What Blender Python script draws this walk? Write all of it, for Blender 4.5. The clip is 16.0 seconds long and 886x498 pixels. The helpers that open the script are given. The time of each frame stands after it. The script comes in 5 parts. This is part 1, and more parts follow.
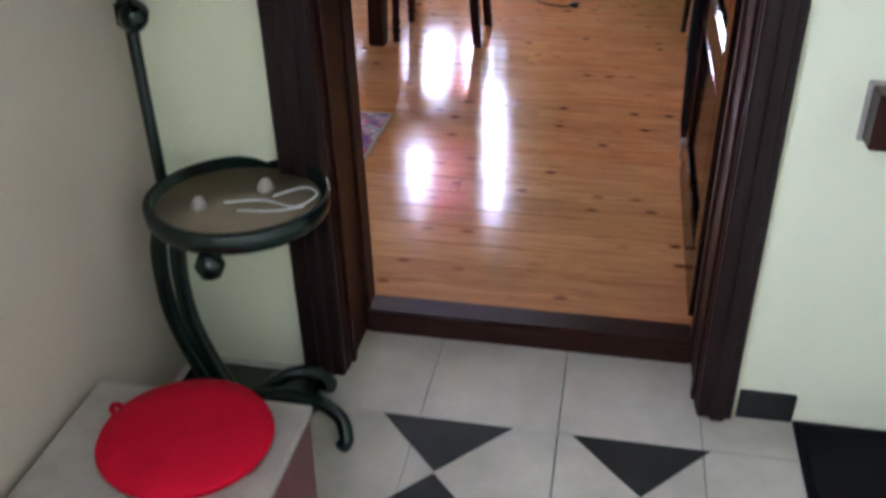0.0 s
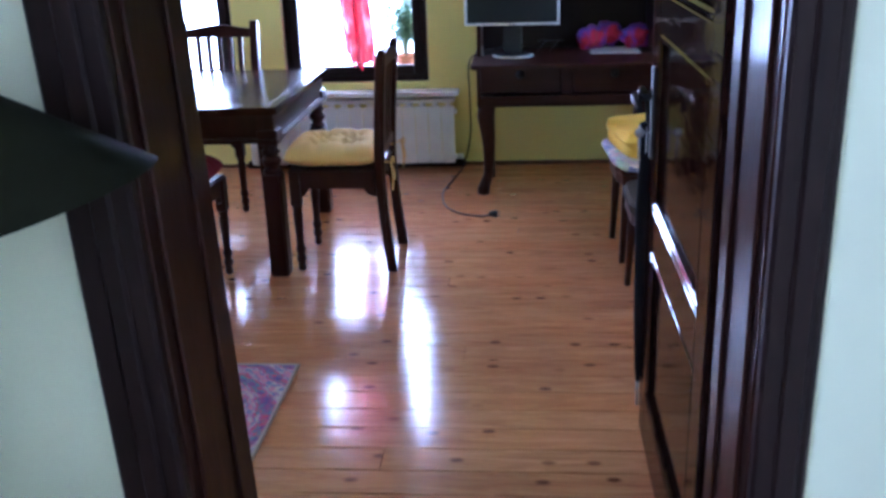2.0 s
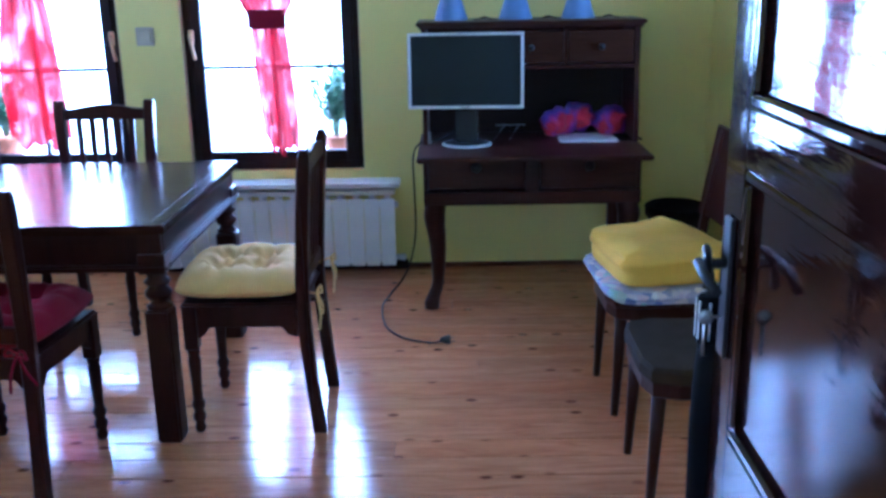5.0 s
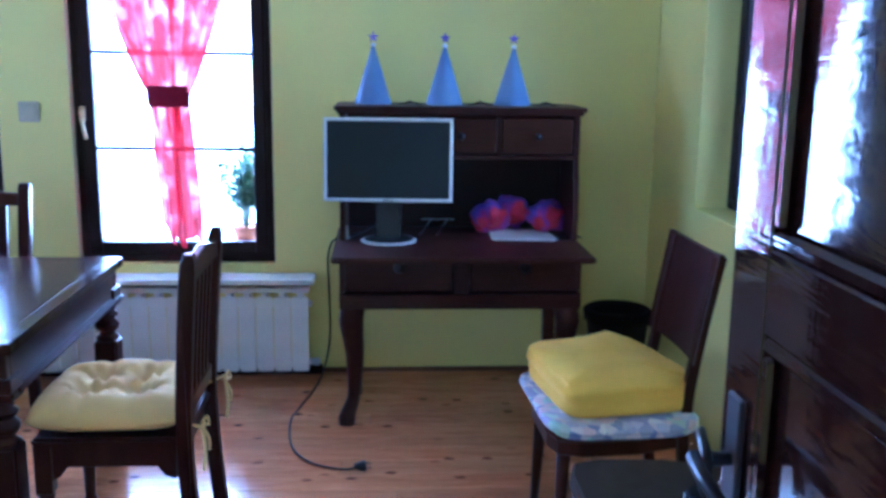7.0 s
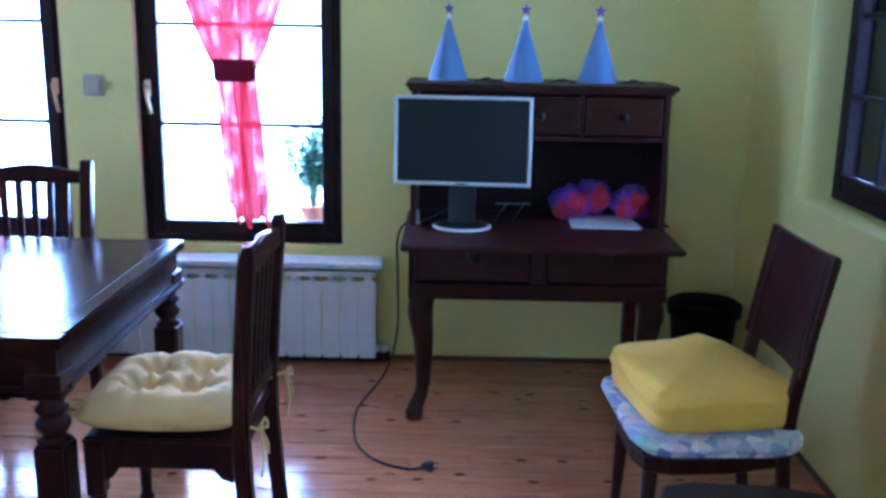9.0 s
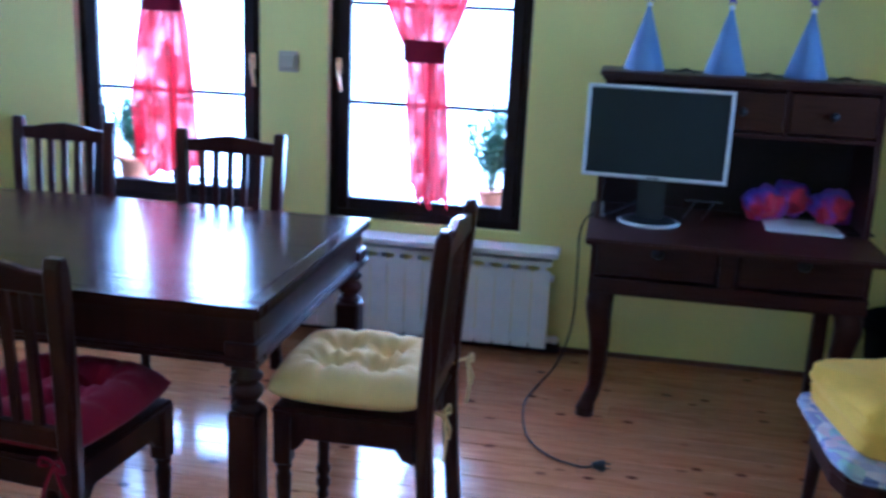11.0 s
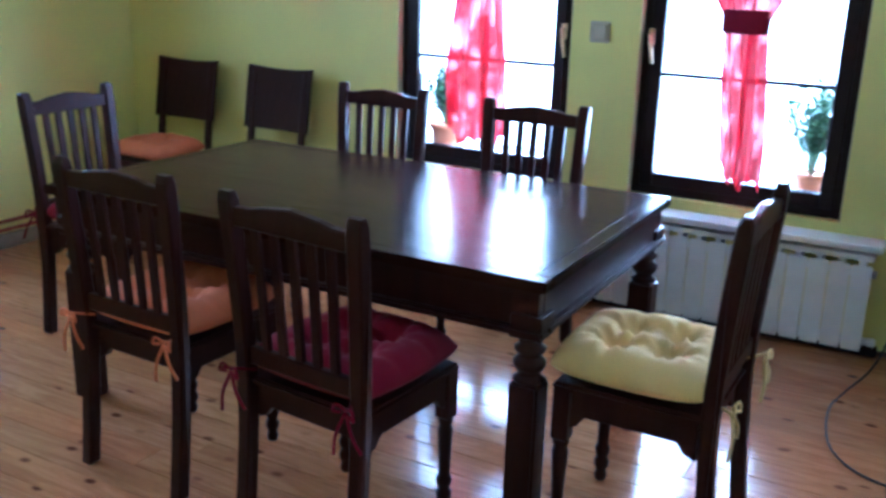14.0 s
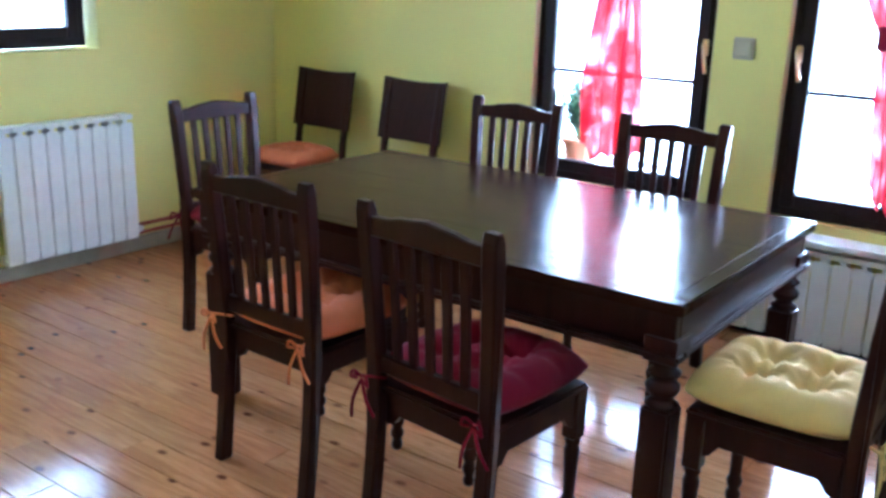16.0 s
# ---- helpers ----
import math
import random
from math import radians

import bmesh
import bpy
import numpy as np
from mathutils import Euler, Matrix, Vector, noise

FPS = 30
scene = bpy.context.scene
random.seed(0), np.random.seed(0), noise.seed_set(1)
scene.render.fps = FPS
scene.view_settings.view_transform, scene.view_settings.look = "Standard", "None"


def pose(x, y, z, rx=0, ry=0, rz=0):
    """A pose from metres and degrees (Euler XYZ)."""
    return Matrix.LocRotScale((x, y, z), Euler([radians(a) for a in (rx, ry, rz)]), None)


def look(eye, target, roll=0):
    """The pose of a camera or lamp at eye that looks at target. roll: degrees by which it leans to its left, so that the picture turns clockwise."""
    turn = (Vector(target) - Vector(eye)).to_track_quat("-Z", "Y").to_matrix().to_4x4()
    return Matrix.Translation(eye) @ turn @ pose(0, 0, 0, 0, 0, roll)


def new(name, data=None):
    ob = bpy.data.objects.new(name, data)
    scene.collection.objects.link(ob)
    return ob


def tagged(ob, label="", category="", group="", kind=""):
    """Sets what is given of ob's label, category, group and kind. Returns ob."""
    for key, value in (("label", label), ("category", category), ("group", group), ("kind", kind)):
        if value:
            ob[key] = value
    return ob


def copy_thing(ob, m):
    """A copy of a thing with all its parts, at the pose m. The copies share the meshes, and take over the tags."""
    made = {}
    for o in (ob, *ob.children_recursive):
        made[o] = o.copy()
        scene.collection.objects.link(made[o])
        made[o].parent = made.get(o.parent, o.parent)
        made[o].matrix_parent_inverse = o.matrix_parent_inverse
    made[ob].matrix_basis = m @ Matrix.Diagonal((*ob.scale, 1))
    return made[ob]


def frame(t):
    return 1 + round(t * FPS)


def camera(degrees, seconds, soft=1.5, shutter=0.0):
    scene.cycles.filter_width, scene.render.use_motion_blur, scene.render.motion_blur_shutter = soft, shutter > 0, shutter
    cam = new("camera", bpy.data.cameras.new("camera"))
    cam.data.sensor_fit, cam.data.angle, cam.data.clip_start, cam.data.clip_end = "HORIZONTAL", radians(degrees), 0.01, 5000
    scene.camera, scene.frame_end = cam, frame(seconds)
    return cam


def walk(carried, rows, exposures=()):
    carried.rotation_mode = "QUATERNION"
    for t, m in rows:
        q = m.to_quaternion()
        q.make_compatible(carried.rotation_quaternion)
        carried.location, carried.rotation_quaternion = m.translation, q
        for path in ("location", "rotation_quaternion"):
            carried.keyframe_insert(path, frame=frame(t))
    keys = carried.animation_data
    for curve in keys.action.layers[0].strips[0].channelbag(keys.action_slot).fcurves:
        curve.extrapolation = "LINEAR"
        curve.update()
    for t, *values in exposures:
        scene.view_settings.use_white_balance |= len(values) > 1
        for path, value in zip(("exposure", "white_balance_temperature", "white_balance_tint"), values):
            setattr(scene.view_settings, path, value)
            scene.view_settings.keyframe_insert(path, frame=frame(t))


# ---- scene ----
cam = camera(50.4, 16.0, soft=3.1, shutter=0.5)
PATH = [
    (0, (0.229, -0.69, 1.446), (-0.085, 1.016, 0.452), -0.1),
    (0.5, (0.154, -0.574, 1.448), (-0.099, 1.19, 0.54), -0.5),
    (1, (0.098, -0.484, 1.464), (-0.07, 1.348, 0.677), -0.3),
    (1.5, (0.127, -0.304, 1.47), (0.008, 1.555, 0.743), -0.9),
    (2, (0.162, -0.111, 1.474), (-0.009, 1.769, 0.813), -2.0),
    (2.5, (0.144, 0.017, 1.468), (-0.044, 1.902, 0.827), -2.5),
    (3, (0.079, 0.211, 1.485), (0.014, 2.118, 0.884), -1.8),
    (5.3, (0.033, 0.922, 1.484), (0.026, 2.849, 0.95), -0.7),
    (5.5, (0.019, 0.945, 1.477), (0.042, 2.878, 0.963), -0.1),
    (6, (-0.022, 1.022, 1.491), (0.098, 2.962, 1.017), 0.9),
    (6.5, (0.017, 1.165, 1.505), (0.201, 3.103, 1.045), 1.0),
    (7, (0.08, 1.349, 1.484), (0.21, 3.305, 1.087), 0.8),
    (7.5, (0.125, 1.453, 1.484), (0.121, 3.418, 1.107), 0.5),
    (8, (0.119, 1.52, 1.496), (0.058, 3.473, 1.072), -0.0),
    (8.2, (0.108, 1.545, 1.5), (0.077, 3.497, 1.066), 0.2),
    (10.3, (-0.012, 1.594, 1.493), (-0.086, 3.532, 1.006), 3.2),
    (10.5, (-0.029, 1.596, 1.495), (-0.142, 3.532, 1.005), 3.4),
    (11, (-0.053, 1.628, 1.497), (-0.383, 3.536, 0.996), 2.6),
    (11.5, (-0.043, 1.668, 1.496), (-0.476, 3.554, 0.99), 2.6),
    (12, (-0.026, 1.698, 1.487), (-0.629, 3.531, 0.959), 1.3),
    (12.5, (-0.019, 1.703, 1.493), (-0.751, 3.481, 0.945), 1.4),
    (13, (-0.014, 1.704, 1.491), (-0.765, 3.472, 0.931), 1.4),
    (13.5, (-0.024, 1.697, 1.493), (-0.843, 3.43, 0.922), 1.7),
    (14, (-0.042, 1.689, 1.494), (-0.963, 3.366, 0.913), 1.6),
    (14.5, (-0.049, 1.685, 1.494), (-1.024, 3.331, 0.91), 1.5),
    (15, (-0.059, 1.683, 1.492), (-1.083, 3.3, 0.913), 1.6),
    (15.5, (-0.071, 1.678, 1.495), (-1.152, 3.261, 0.926), 1.6),
    (16, (-0.078, 1.681, 1.494), (-1.218, 3.226, 0.932), 1.7),
]
walk(cam, [(t, look(eye, target, roll)) for t, eye, target, roll in PATH],
     exposures=[(0, 1.32, 5250, 23), (1.5, 1.26, 4550, 23), (3, 1.22, 4000, 20), (5.5, 1.24, 3660, 16), (6.5, 1.44, 3640, 17), (8.2, 1.30, 3640, 18), (10.4, 1.16, 3700, 16), (11, 0.98, 3700, 15), (12.5, 0.74, 3740, 13), (13.5, 0.92, 3860, 9.5), (14.5, 1.34, 4050, 6.5), (16, 1.60, 4280, 6)])

# ---- world, sun, daylight ----
world = bpy.data.worlds.new("sky")
scene.world = world
world.use_nodes = True
wn = world.node_tree.nodes
sky = wn.new("ShaderNodeTexSky")
sky.sky_type, sky.sun_disc = "NISHITA", False
sky.sun_elevation, sky.sun_rotation = radians(59), radians(180)
wn["Background"].inputs["Strength"].default_value = 0.12
world.node_tree.links.new(sky.outputs["Color"], wn["Background"].inputs["Color"])

sun = new("sun", bpy.data.lights.new("sun", "SUN"))
sun.data.energy, sun.data.angle, sun.data.color = 3.0, radians(0.5), (1.0, 0.95, 0.87)
sun.matrix_world = look((0.05, -3.6, 6.0), (0, 0, 0))


def daylight(name, eye, target, wide, high, watts, colour=(0.93, 0.955, 1.0)):
    """Sky light standing in a window's opening."""
    lamp = new(name, bpy.data.lights.new(name, "AREA"))
    lamp.data.shape, lamp.data.size, lamp.data.size_y = "RECTANGLE", wide, high
    lamp.data.energy, lamp.data.color = watts, colour
    lamp.matrix_world = look(eye, target)
    return lamp


daylight("daylight_window_left", (-2.08, 6.45, 1.35), (-2.08, 0, 1.2), 1.25, 2.0, 120)
daylight("daylight_window_right", (-0.87, 6.45, 1.35), (-0.87, 0, 1.2), 1.25, 2.0, 120)
daylight("daylight_window_side", (2.20, 4.60, 1.50), (0, 4.60, 1.35), 1.6, 1.6, 22)
daylight("daylight_window_west", (-4.85, 3.75, 1.75), (0, 3.75, 1.6), 1.4, 1.2, 30)
daylight("daylight_hall", (-0.99, -1.40, 1.5), (1.0, -1.20, 1.2), 1.0, 1.2, 31)

# ---- materials ----
MATS = {}


class N:
    """A small wrapper round a node tree."""

    def __init__(self, name):
        self.m = bpy.data.materials.new(name)
        self.m.use_nodes = True
        self.t = self.m.node_tree
        self.b = self.t.nodes["Principled BSDF"]
        self.out = self.t.nodes["Material Output"]

    def add(self, kind, **values):
        n = self.t.nodes.new(kind)
        for k, v in values.items():
            n.inputs[k.replace("_", " ")].default_value = v
        return n

    def link(self, a, b):
        self.t.links.new(a, b)

    def coords(self, scale, kind="Object"):
        tc, mp = self.add("ShaderNodeTexCoord"), self.add("ShaderNodeMapping")
        self.link(tc.outputs[kind], mp.inputs["Vector"])
        mp.inputs["Scale"].default_value = scale
        return mp.outputs["Vector"]

    def noise(self, vec, scale, detail=4.0, rough=0.55, dist=0.0):
        n = self.add("ShaderNodeTexNoise", Scale=scale, Detail=detail, Roughness=rough, Distortion=dist)
        self.link(vec, n.inputs["Vector"])
        return n.outputs["Fac"]

    def ramp(self, fac, stops):
        r = self.add("ShaderNodeValToRGB")
        e = r.color_ramp.elements
        while len(e) < len(stops):
            e.new(0.5)
        for s, (p, c) in zip(e, stops):
            s.position, s.color = p, (*c, 1)
        self.link(fac, r.inputs["Fac"])
        return r.outputs["Color"]

    def mix(self, fac, a, b, mode="MIX"):
        n = self.t.nodes.new("ShaderNodeMix")
        n.data_type, n.blend_type = "RGBA", mode
        for value, socket in ((fac, n.inputs[0]), (a, n.inputs[6]), (b, n.inputs[7])):
            if hasattr(value, "links"):
                self.link(value, socket)
            else:
                socket.default_value = value if isinstance(value, float) else (*value, 1)
        return n.outputs[2]

    def bump(self, height, strength, distance=0.002):
        n = self.add("ShaderNodeBump", Strength=strength, Distance=distance)
        self.link(height, n.inputs["Height"])
        self.link(n.outputs["Normal"], self.b.inputs["Normal"])

    def set(self, colour=None, rough=None, metal=None, **more):
        for value, socket in ((colour, "Base Color"), (rough, "Roughness"), (metal, "Metallic")):
            if value is None:
                continue
            if hasattr(value, "links"):
                self.link(value, self.b.inputs[socket])
            else:
                self.b.inputs[socket].default_value = (*value, 1) if isinstance(value, tuple) else value
        for k, v in more.items():
            self.b.inputs[k.replace("_", " ")].default_value = v
        return self.m


def wood(name, dark, light, grain=(3, 40, 40), rough=0.3, bump=0.25, coat=0.0, spec=0.3):
    n = N(name)
    v = n.coords(grain)
    g = n.noise(v, 1.6, 6, 0.6, 1.2)
    fine = n.noise(n.coords((grain[0] * 4, grain[1] * 4, grain[2] * 4)), 2.0, 3)
    c = n.ramp(g, [(0.3, dark), (0.7, light)])
    info = n.add("ShaderNodeObjectInfo")
    c = n.mix(0.22, c, n.ramp(info.outputs["Random"], [(0, dark), (1, light)]))
    r = n.add("ShaderNodeMapRange", To_Min=rough * 0.75, To_Max=rough * 1.35)
    n.link(fine, r.inputs["Value"])
    n.bump(g, bump, 0.0015)
    return n.set(c, r.outputs["Result"], Coat_Weight=coat, Coat_Roughness=0.15, Coat_IOR=1.7, Specular_IOR_Level=spec)


def plain(name, colour, rough=0.5, metal=0.0, vary=0.08, scale=12.0, bump=0.05, **more):
    n = N(name)
    f = n.noise(n.coords((1, 1, 1)), scale, 5)
    lo = tuple(max(0, c * (1 - vary * 2)) for c in colour)
    hi = tuple(min(1, c * (1 + vary)) for c in colour)
    n.bump(n.noise(n.coords((1, 1, 1)), scale * 9, 3), bump, 0.001)
    return n.set(n.ramp(f, [(0.3, lo), (0.7, hi)]), rough, metal, **more)


def plaster(name, colour, worn):
    """Rolled paint on plaster: patches, roller stipple and a few scuffs."""
    n = N(name)
    v = n.coords((1, 1, 1))
    big, small = n.noise(v, 1.3, 4), n.noise(v, 260, 2)
    c = n.ramp(big, [(0.3, tuple(x * 0.93 for x in colour)), (0.7, colour)])
    c = n.mix(n.ramp(n.noise(v, 7, 6, 0.7), [(0.60, (0, 0, 0)), (0.78, (0.3, 0.3, 0.3))]), c, worn)
    h = n.mix(0.35, n.noise(v, 14, 4), small)
    n.bump(h, 0.22, 0.003)
    return n.set(c, 0.62)


def fabric(name, colour, weave=520.0, rough=0.9, vary=0.12):
    n = N(name)
    v = n.coords((1, 1, 1))
    c = n.ramp(n.noise(v, 9, 5), [(0.3, tuple(x * (1 - vary) for x in colour)), (0.7, colour)])
    n.bump(n.noise(v, weave, 2), 0.35, 0.001)
    return n.set(c, rough, Sheen_Weight=0.06, Specular_IOR_Level=0.2)


def stained_wood():
    """Dark red-brown stain, rubbed smooth, a little paler where it is worn."""
    n = N("dark_stained_hardwood")
    g = n.noise(n.coords((22, 22, 3)), 1.0, 4, 0.5, 0.6)
    c = n.ramp(g, [(0.3, (0.019, 0.0050, 0.0040)), (0.7, (0.034, 0.0090, 0.0068))])
    worn = n.ramp(n.noise(n.coords((1, 1, 1)), 4.0, 3), [(0.58, (0, 0, 0)), (0.78, (0.5, 0.5, 0.5))])
    c = n.mix(worn, c, (0.050, 0.015, 0.0105))
    n.bump(n.mix(0.4, n.noise(n.coords((40, 40, 5)), 1.0, 4, 0.6, 0.8), n.noise(n.coords((1, 1, 1)), 60, 3)), 0.10, 0.002)
    return n.set(c, 0.29, Specular_IOR_Level=0.16)


def tabletop():
    """Dark varnished boards with a hand-rubbed, slightly wavy gloss."""
    n = N("dark_tabletop_varnish")
    v = n.coords((2.0, 13, 13))
    g = n.noise(v, 1.5, 5, 0.6, 1.0)
    c = n.ramp(g, [(0.3, (0.016, 0.0058, 0.0040)), (0.7, (0.042, 0.0155, 0.0100))])
    wear = n.noise(n.coords((1.5, 5, 1)), 2.2, 5, 0.65)
    r = n.add("ShaderNodeMapRange", To_Min=0.09, To_Max=0.26)
    n.link(wear, r.inputs["Value"])
    wave = n.noise(n.coords((3.5, 24, 1)), 1.0, 3, 0.5, 0.8)
    streak = n.noise(n.coords((7, 70, 1)), 1.0, 2, 0.5, 0.3)
    n.bump(n.mix(0.25, wave, streak), 0.32, 0.005)
    n.b.inputs["Specular Tint"].default_value = (1.0, 0.93, 0.55, 1)
    return n.set(c, r.outputs["Result"], Specular_IOR_Level=0.066)


def door_varnish():
    """Thick glossy varnish over dark, wavy-grained boards."""
    n = N("glossy_brown_door_varnish")
    g = n.noise(n.coords((7, 7, 1.6)), 1.6, 5, 0.6, 1.6)
    c = n.ramp(g, [(0.3, (0.010, 0.0036, 0.0025)), (0.7, (0.027, 0.0098, 0.0062))])
    wave = n.noise(n.coords((10, 3.0, 26)), 1.0, 3, 0.5, 1.4)
    fine = n.noise(n.coords((60, 16, 48)), 1.0, 4, 0.65, 1.0)
    height = n.mix(0.14, n.mix(0.25, wave, g), fine)
    n.bump(height, 0.17, 0.005)
    n.link(n.b.inputs["Normal"].links[0].from_socket, n.b.inputs["Coat Normal"])
    return n.set(c, 0.5, Coat_Weight=0.62, Coat_Roughness=0.05, Coat_IOR=1.6, Specular_IOR_Level=0.0)


M_DARK = stained_wood()
M_TABLE = tabletop()
M_DESK = wood("reddish_desk_wood", (0.018, 0.0055, 0.0042), (0.046, 0.0135, 0.0090), (4, 40, 40), 0.36, 0.10, 0.0, 0.18)
M_DRAWER = wood("warm_brown_drawer_wood", (0.020, 0.0070, 0.0035), (0.048, 0.0165, 0.0078), (4, 40, 40), 0.45, 0.10, 0.0, 0.10)
# desk wood darkened: the hutch recess's shade is put into its colour
M_DESK_DARK = wood("darkened_desk_wood", (0.008, 0.003, 0.002), (0.018, 0.006, 0.004), (4, 40, 40), 0.6, 0.15)
M_DOOR = door_varnish()
M_JAMB = wood("brown_jamb_varnish", (0.016, 0.0052, 0.0038), (0.038, 0.0125, 0.0082), (30, 30, 2.0), 0.5, 0.20, 0.26, 0.05)
M_THRESHOLD = wood("worn_threshold_wood", (0.012, 0.004, 0.003), (0.035, 0.013, 0.009), (4, 30, 30), 0.30, 0.3, 0.0, 0.12)
M_FRAME = wood("dark_window_wood", (0.008, 0.0035, 0.0035), (0.019, 0.008, 0.007), (25, 25, 3), 0.48, 0.12, 0.0, 0.2)
M_PLAINCHAIR = wood("dark_plywood_chair", (0.021, 0.0062, 0.0046), (0.046, 0.0135, 0.0085), (30, 30, 4), 0.34, 0.08, 0.0, 0.15)
M_BASE = wood("brown_skirting", (0.07, 0.03, 0.016), (0.16, 0.07, 0.035), (3, 40, 40), 0.35, 0.1)
M_WALL = plaster("pale_lime_paint", (0.77, 0.70, 0.200), (0.64, 0.57, 0.165))
M_HALL = plaster("cream_hall_paint", (0.73, 0.74, 0.56), (0.60, 0.58, 0.45))
# beige hue of its own, darkened further for the west wall's shade
M_HALL_BEIGE_SHADED = plaster("shaded_beige_hall_paint", (0.50, 0.435, 0.35), (0.41, 0.355, 0.29))
M_CEIL = plaster("white_ceiling_paint", (0.80, 0.80, 0.76), (0.72, 0.71, 0.66))
M_REVEAL = plaster("warm_reveal_paint", (0.66, 0.60, 0.34), (0.50, 0.36, 0.22))
M_RAD = plain("white_radiator_enamel", (0.82, 0.83, 0.82), 0.32, 0, 0.03)
M_SILL = plain("white_sill", (0.78, 0.79, 0.80), 0.13, 0, 0.03)
M_STEEL = plain("worn_steel", (0.45, 0.45, 0.45), 0.28, 1.0)
M_BRASS = plain("brass", (0.80, 0.68, 0.42), 0.32, 1.0)
M_IRON = plain("black_iron", (0.012, 0.012, 0.013), 0.42, 0.3)
M_GREEN = plain("dark_green_enamel", (0.006, 0.016, 0.012), 0.22, 0.2, 0.1)
M_SILVER = plain("silver_plastic", (0.58, 0.60, 0.60), 0.35, 0.0, 0.03)
M_BLACK = plain("black_plastic", (0.012, 0.013, 0.014), 0.4)
M_SCREEN = plain("dark_screen", (0.010, 0.013, 0.013), 0.38, 0.0, 0.05, 3.0, 0.0, Specular_IOR_Level=0.22)
M_PAPER = plain("white_paper", (0.80, 0.82, 0.86), 0.7, 0, 0.03)
M_SWITCH = plain("grey_switch_plastic", (0.46, 0.41, 0.29), 0.4, 0, 0.05)
M_PIPE = plain("red_brown_pipe", (0.32, 0.07, 0.04), 0.4)
M_GREYBASE = plain("grey_beige_skirting", (0.34, 0.30, 0.20), 0.5)
M_HAT = plain("blue_card", (0.165, 0.235, 0.43), 0.55, 0, 0.05)
M_STAR = plain("purple_star_card", (0.16, 0.10, 0.42), 0.5)
M_CREAM = fabric("cream_cushion_cotton", (0.80, 0.575, 0.22))
M_CRIMSON = fabric("crimson_cushion_cotton", (0.185, 0.004, 0.024))
M_ORANGE = fabric("orange_cushion_cotton", (0.72, 0.22, 0.09))
M_YELLOW = fabric("yellow_towel_terry", (0.86, 0.56, 0.050), 300, 0.95)
M_RED = plain("red_cushion_vinyl_cloth", (0.44, 0.003, 0.020), 0.85, 0, 0.06, 9.0, 0.3, Specular_IOR_Level=0.12)
M_OLIVE = plain("olive_grey_seat_cover", (0.040, 0.029, 0.018), 0.85, 0, 0.1, 14.0, 0.2, Specular_IOR_Level=0.06)
M_NYLON = plain("black_nylon", (0.006, 0.006, 0.007), 0.7, 0, 0.1, 20.0, 0.3, Specular_IOR_Level=0.08)
M_MAROON = plain("maroon_lacquer", (0.12, 0.012, 0.025), 0.3)
M_BENCH = plain("grey_beige_bench_top", (0.36, 0.325, 0.29), 0.4)
M_RUG_EDGE = fabric("beige_rug_binding", (0.36, 0.31, 0.27))
M_POT = plain("terracotta", (0.50, 0.17, 0.07), 0.75)
M_LEAF = plain("plant_leaf", (0.11, 0.20, 0.10), 0.5, 0, 0.3, 30)
M_STONE = plain("outer_stone_sill", (0.45, 0.44, 0.42), 0.8)


def cloth_print():
    """White cotton printed with blue, pink and green patches."""
    n = N("printed_cotton")
    vo = n.add("ShaderNodeTexVoronoi", Scale=30.0)
    n.link(n.coords((1, 1, 1)), vo.inputs["Vector"])
    sep = n.add("ShaderNodeSeparateColor")
    n.link(vo.outputs["Color"], sep.inputs["Color"])
    c = n.ramp(sep.outputs["Red"], [(0.0, (0.62, 0.62, 0.74)), (0.38, (0.16, 0.20, 0.50)), (0.50, (0.70, 0.66, 0.74)), (0.70, (0.66, 0.50, 0.58)), (0.80, (0.36, 0.62, 0.58)), (0.90, (0.80, 0.78, 0.82))])
    return n.set(c, 0.9)


def rug_pattern():
    """A woven rug of swirling blue, red and purple."""
    n = N("woven_rug")
    v = n.coords((1, 1, 1))
    mp = n.add("ShaderNodeMapping")
    n.link(v, mp.inputs["Vector"])
    mp.inputs["Location"].default_value = (1.02, -2.42, 0)
    w = n.add("ShaderNodeTexWave", Scale=3.4, Distortion=3.5, Detail=3.0)
    w.wave_type, w.rings_direction, w.inputs["Detail Scale"].default_value = "RINGS", "Z", 3.0
    n.link(mp.outputs["Vector"], w.inputs["Vector"])
    vo = n.add("ShaderNodeTexVoronoi", Scale=46.0)
    n.link(v, vo.inputs["Vector"])
    sep = n.add("ShaderNodeSeparateColor")
    n.link(vo.outputs["Color"], sep.inputs["Color"])
    mixed = n.mix(0.42, w.outputs["Fac"], sep.outputs["Red"])
    c = n.ramp(mixed, [(0.05, (0.05, 0.06, 0.24)), (0.18, (0.24, 0.05, 0.22)), (0.30, (0.05, 0.22, 0.30)), (0.42, (0.46, 0.05, 0.11)), (0.54, (0.30, 0.14, 0.36)), (0.66, (0.55, 0.50, 0.44)), (0.78, (0.07, 0.14, 0.38)), (0.90, (0.52, 0.22, 0.30))])
    n.bump(n.noise(v, 420, 2), 0.6, 0.002)
    return n.set(c, 0.95)


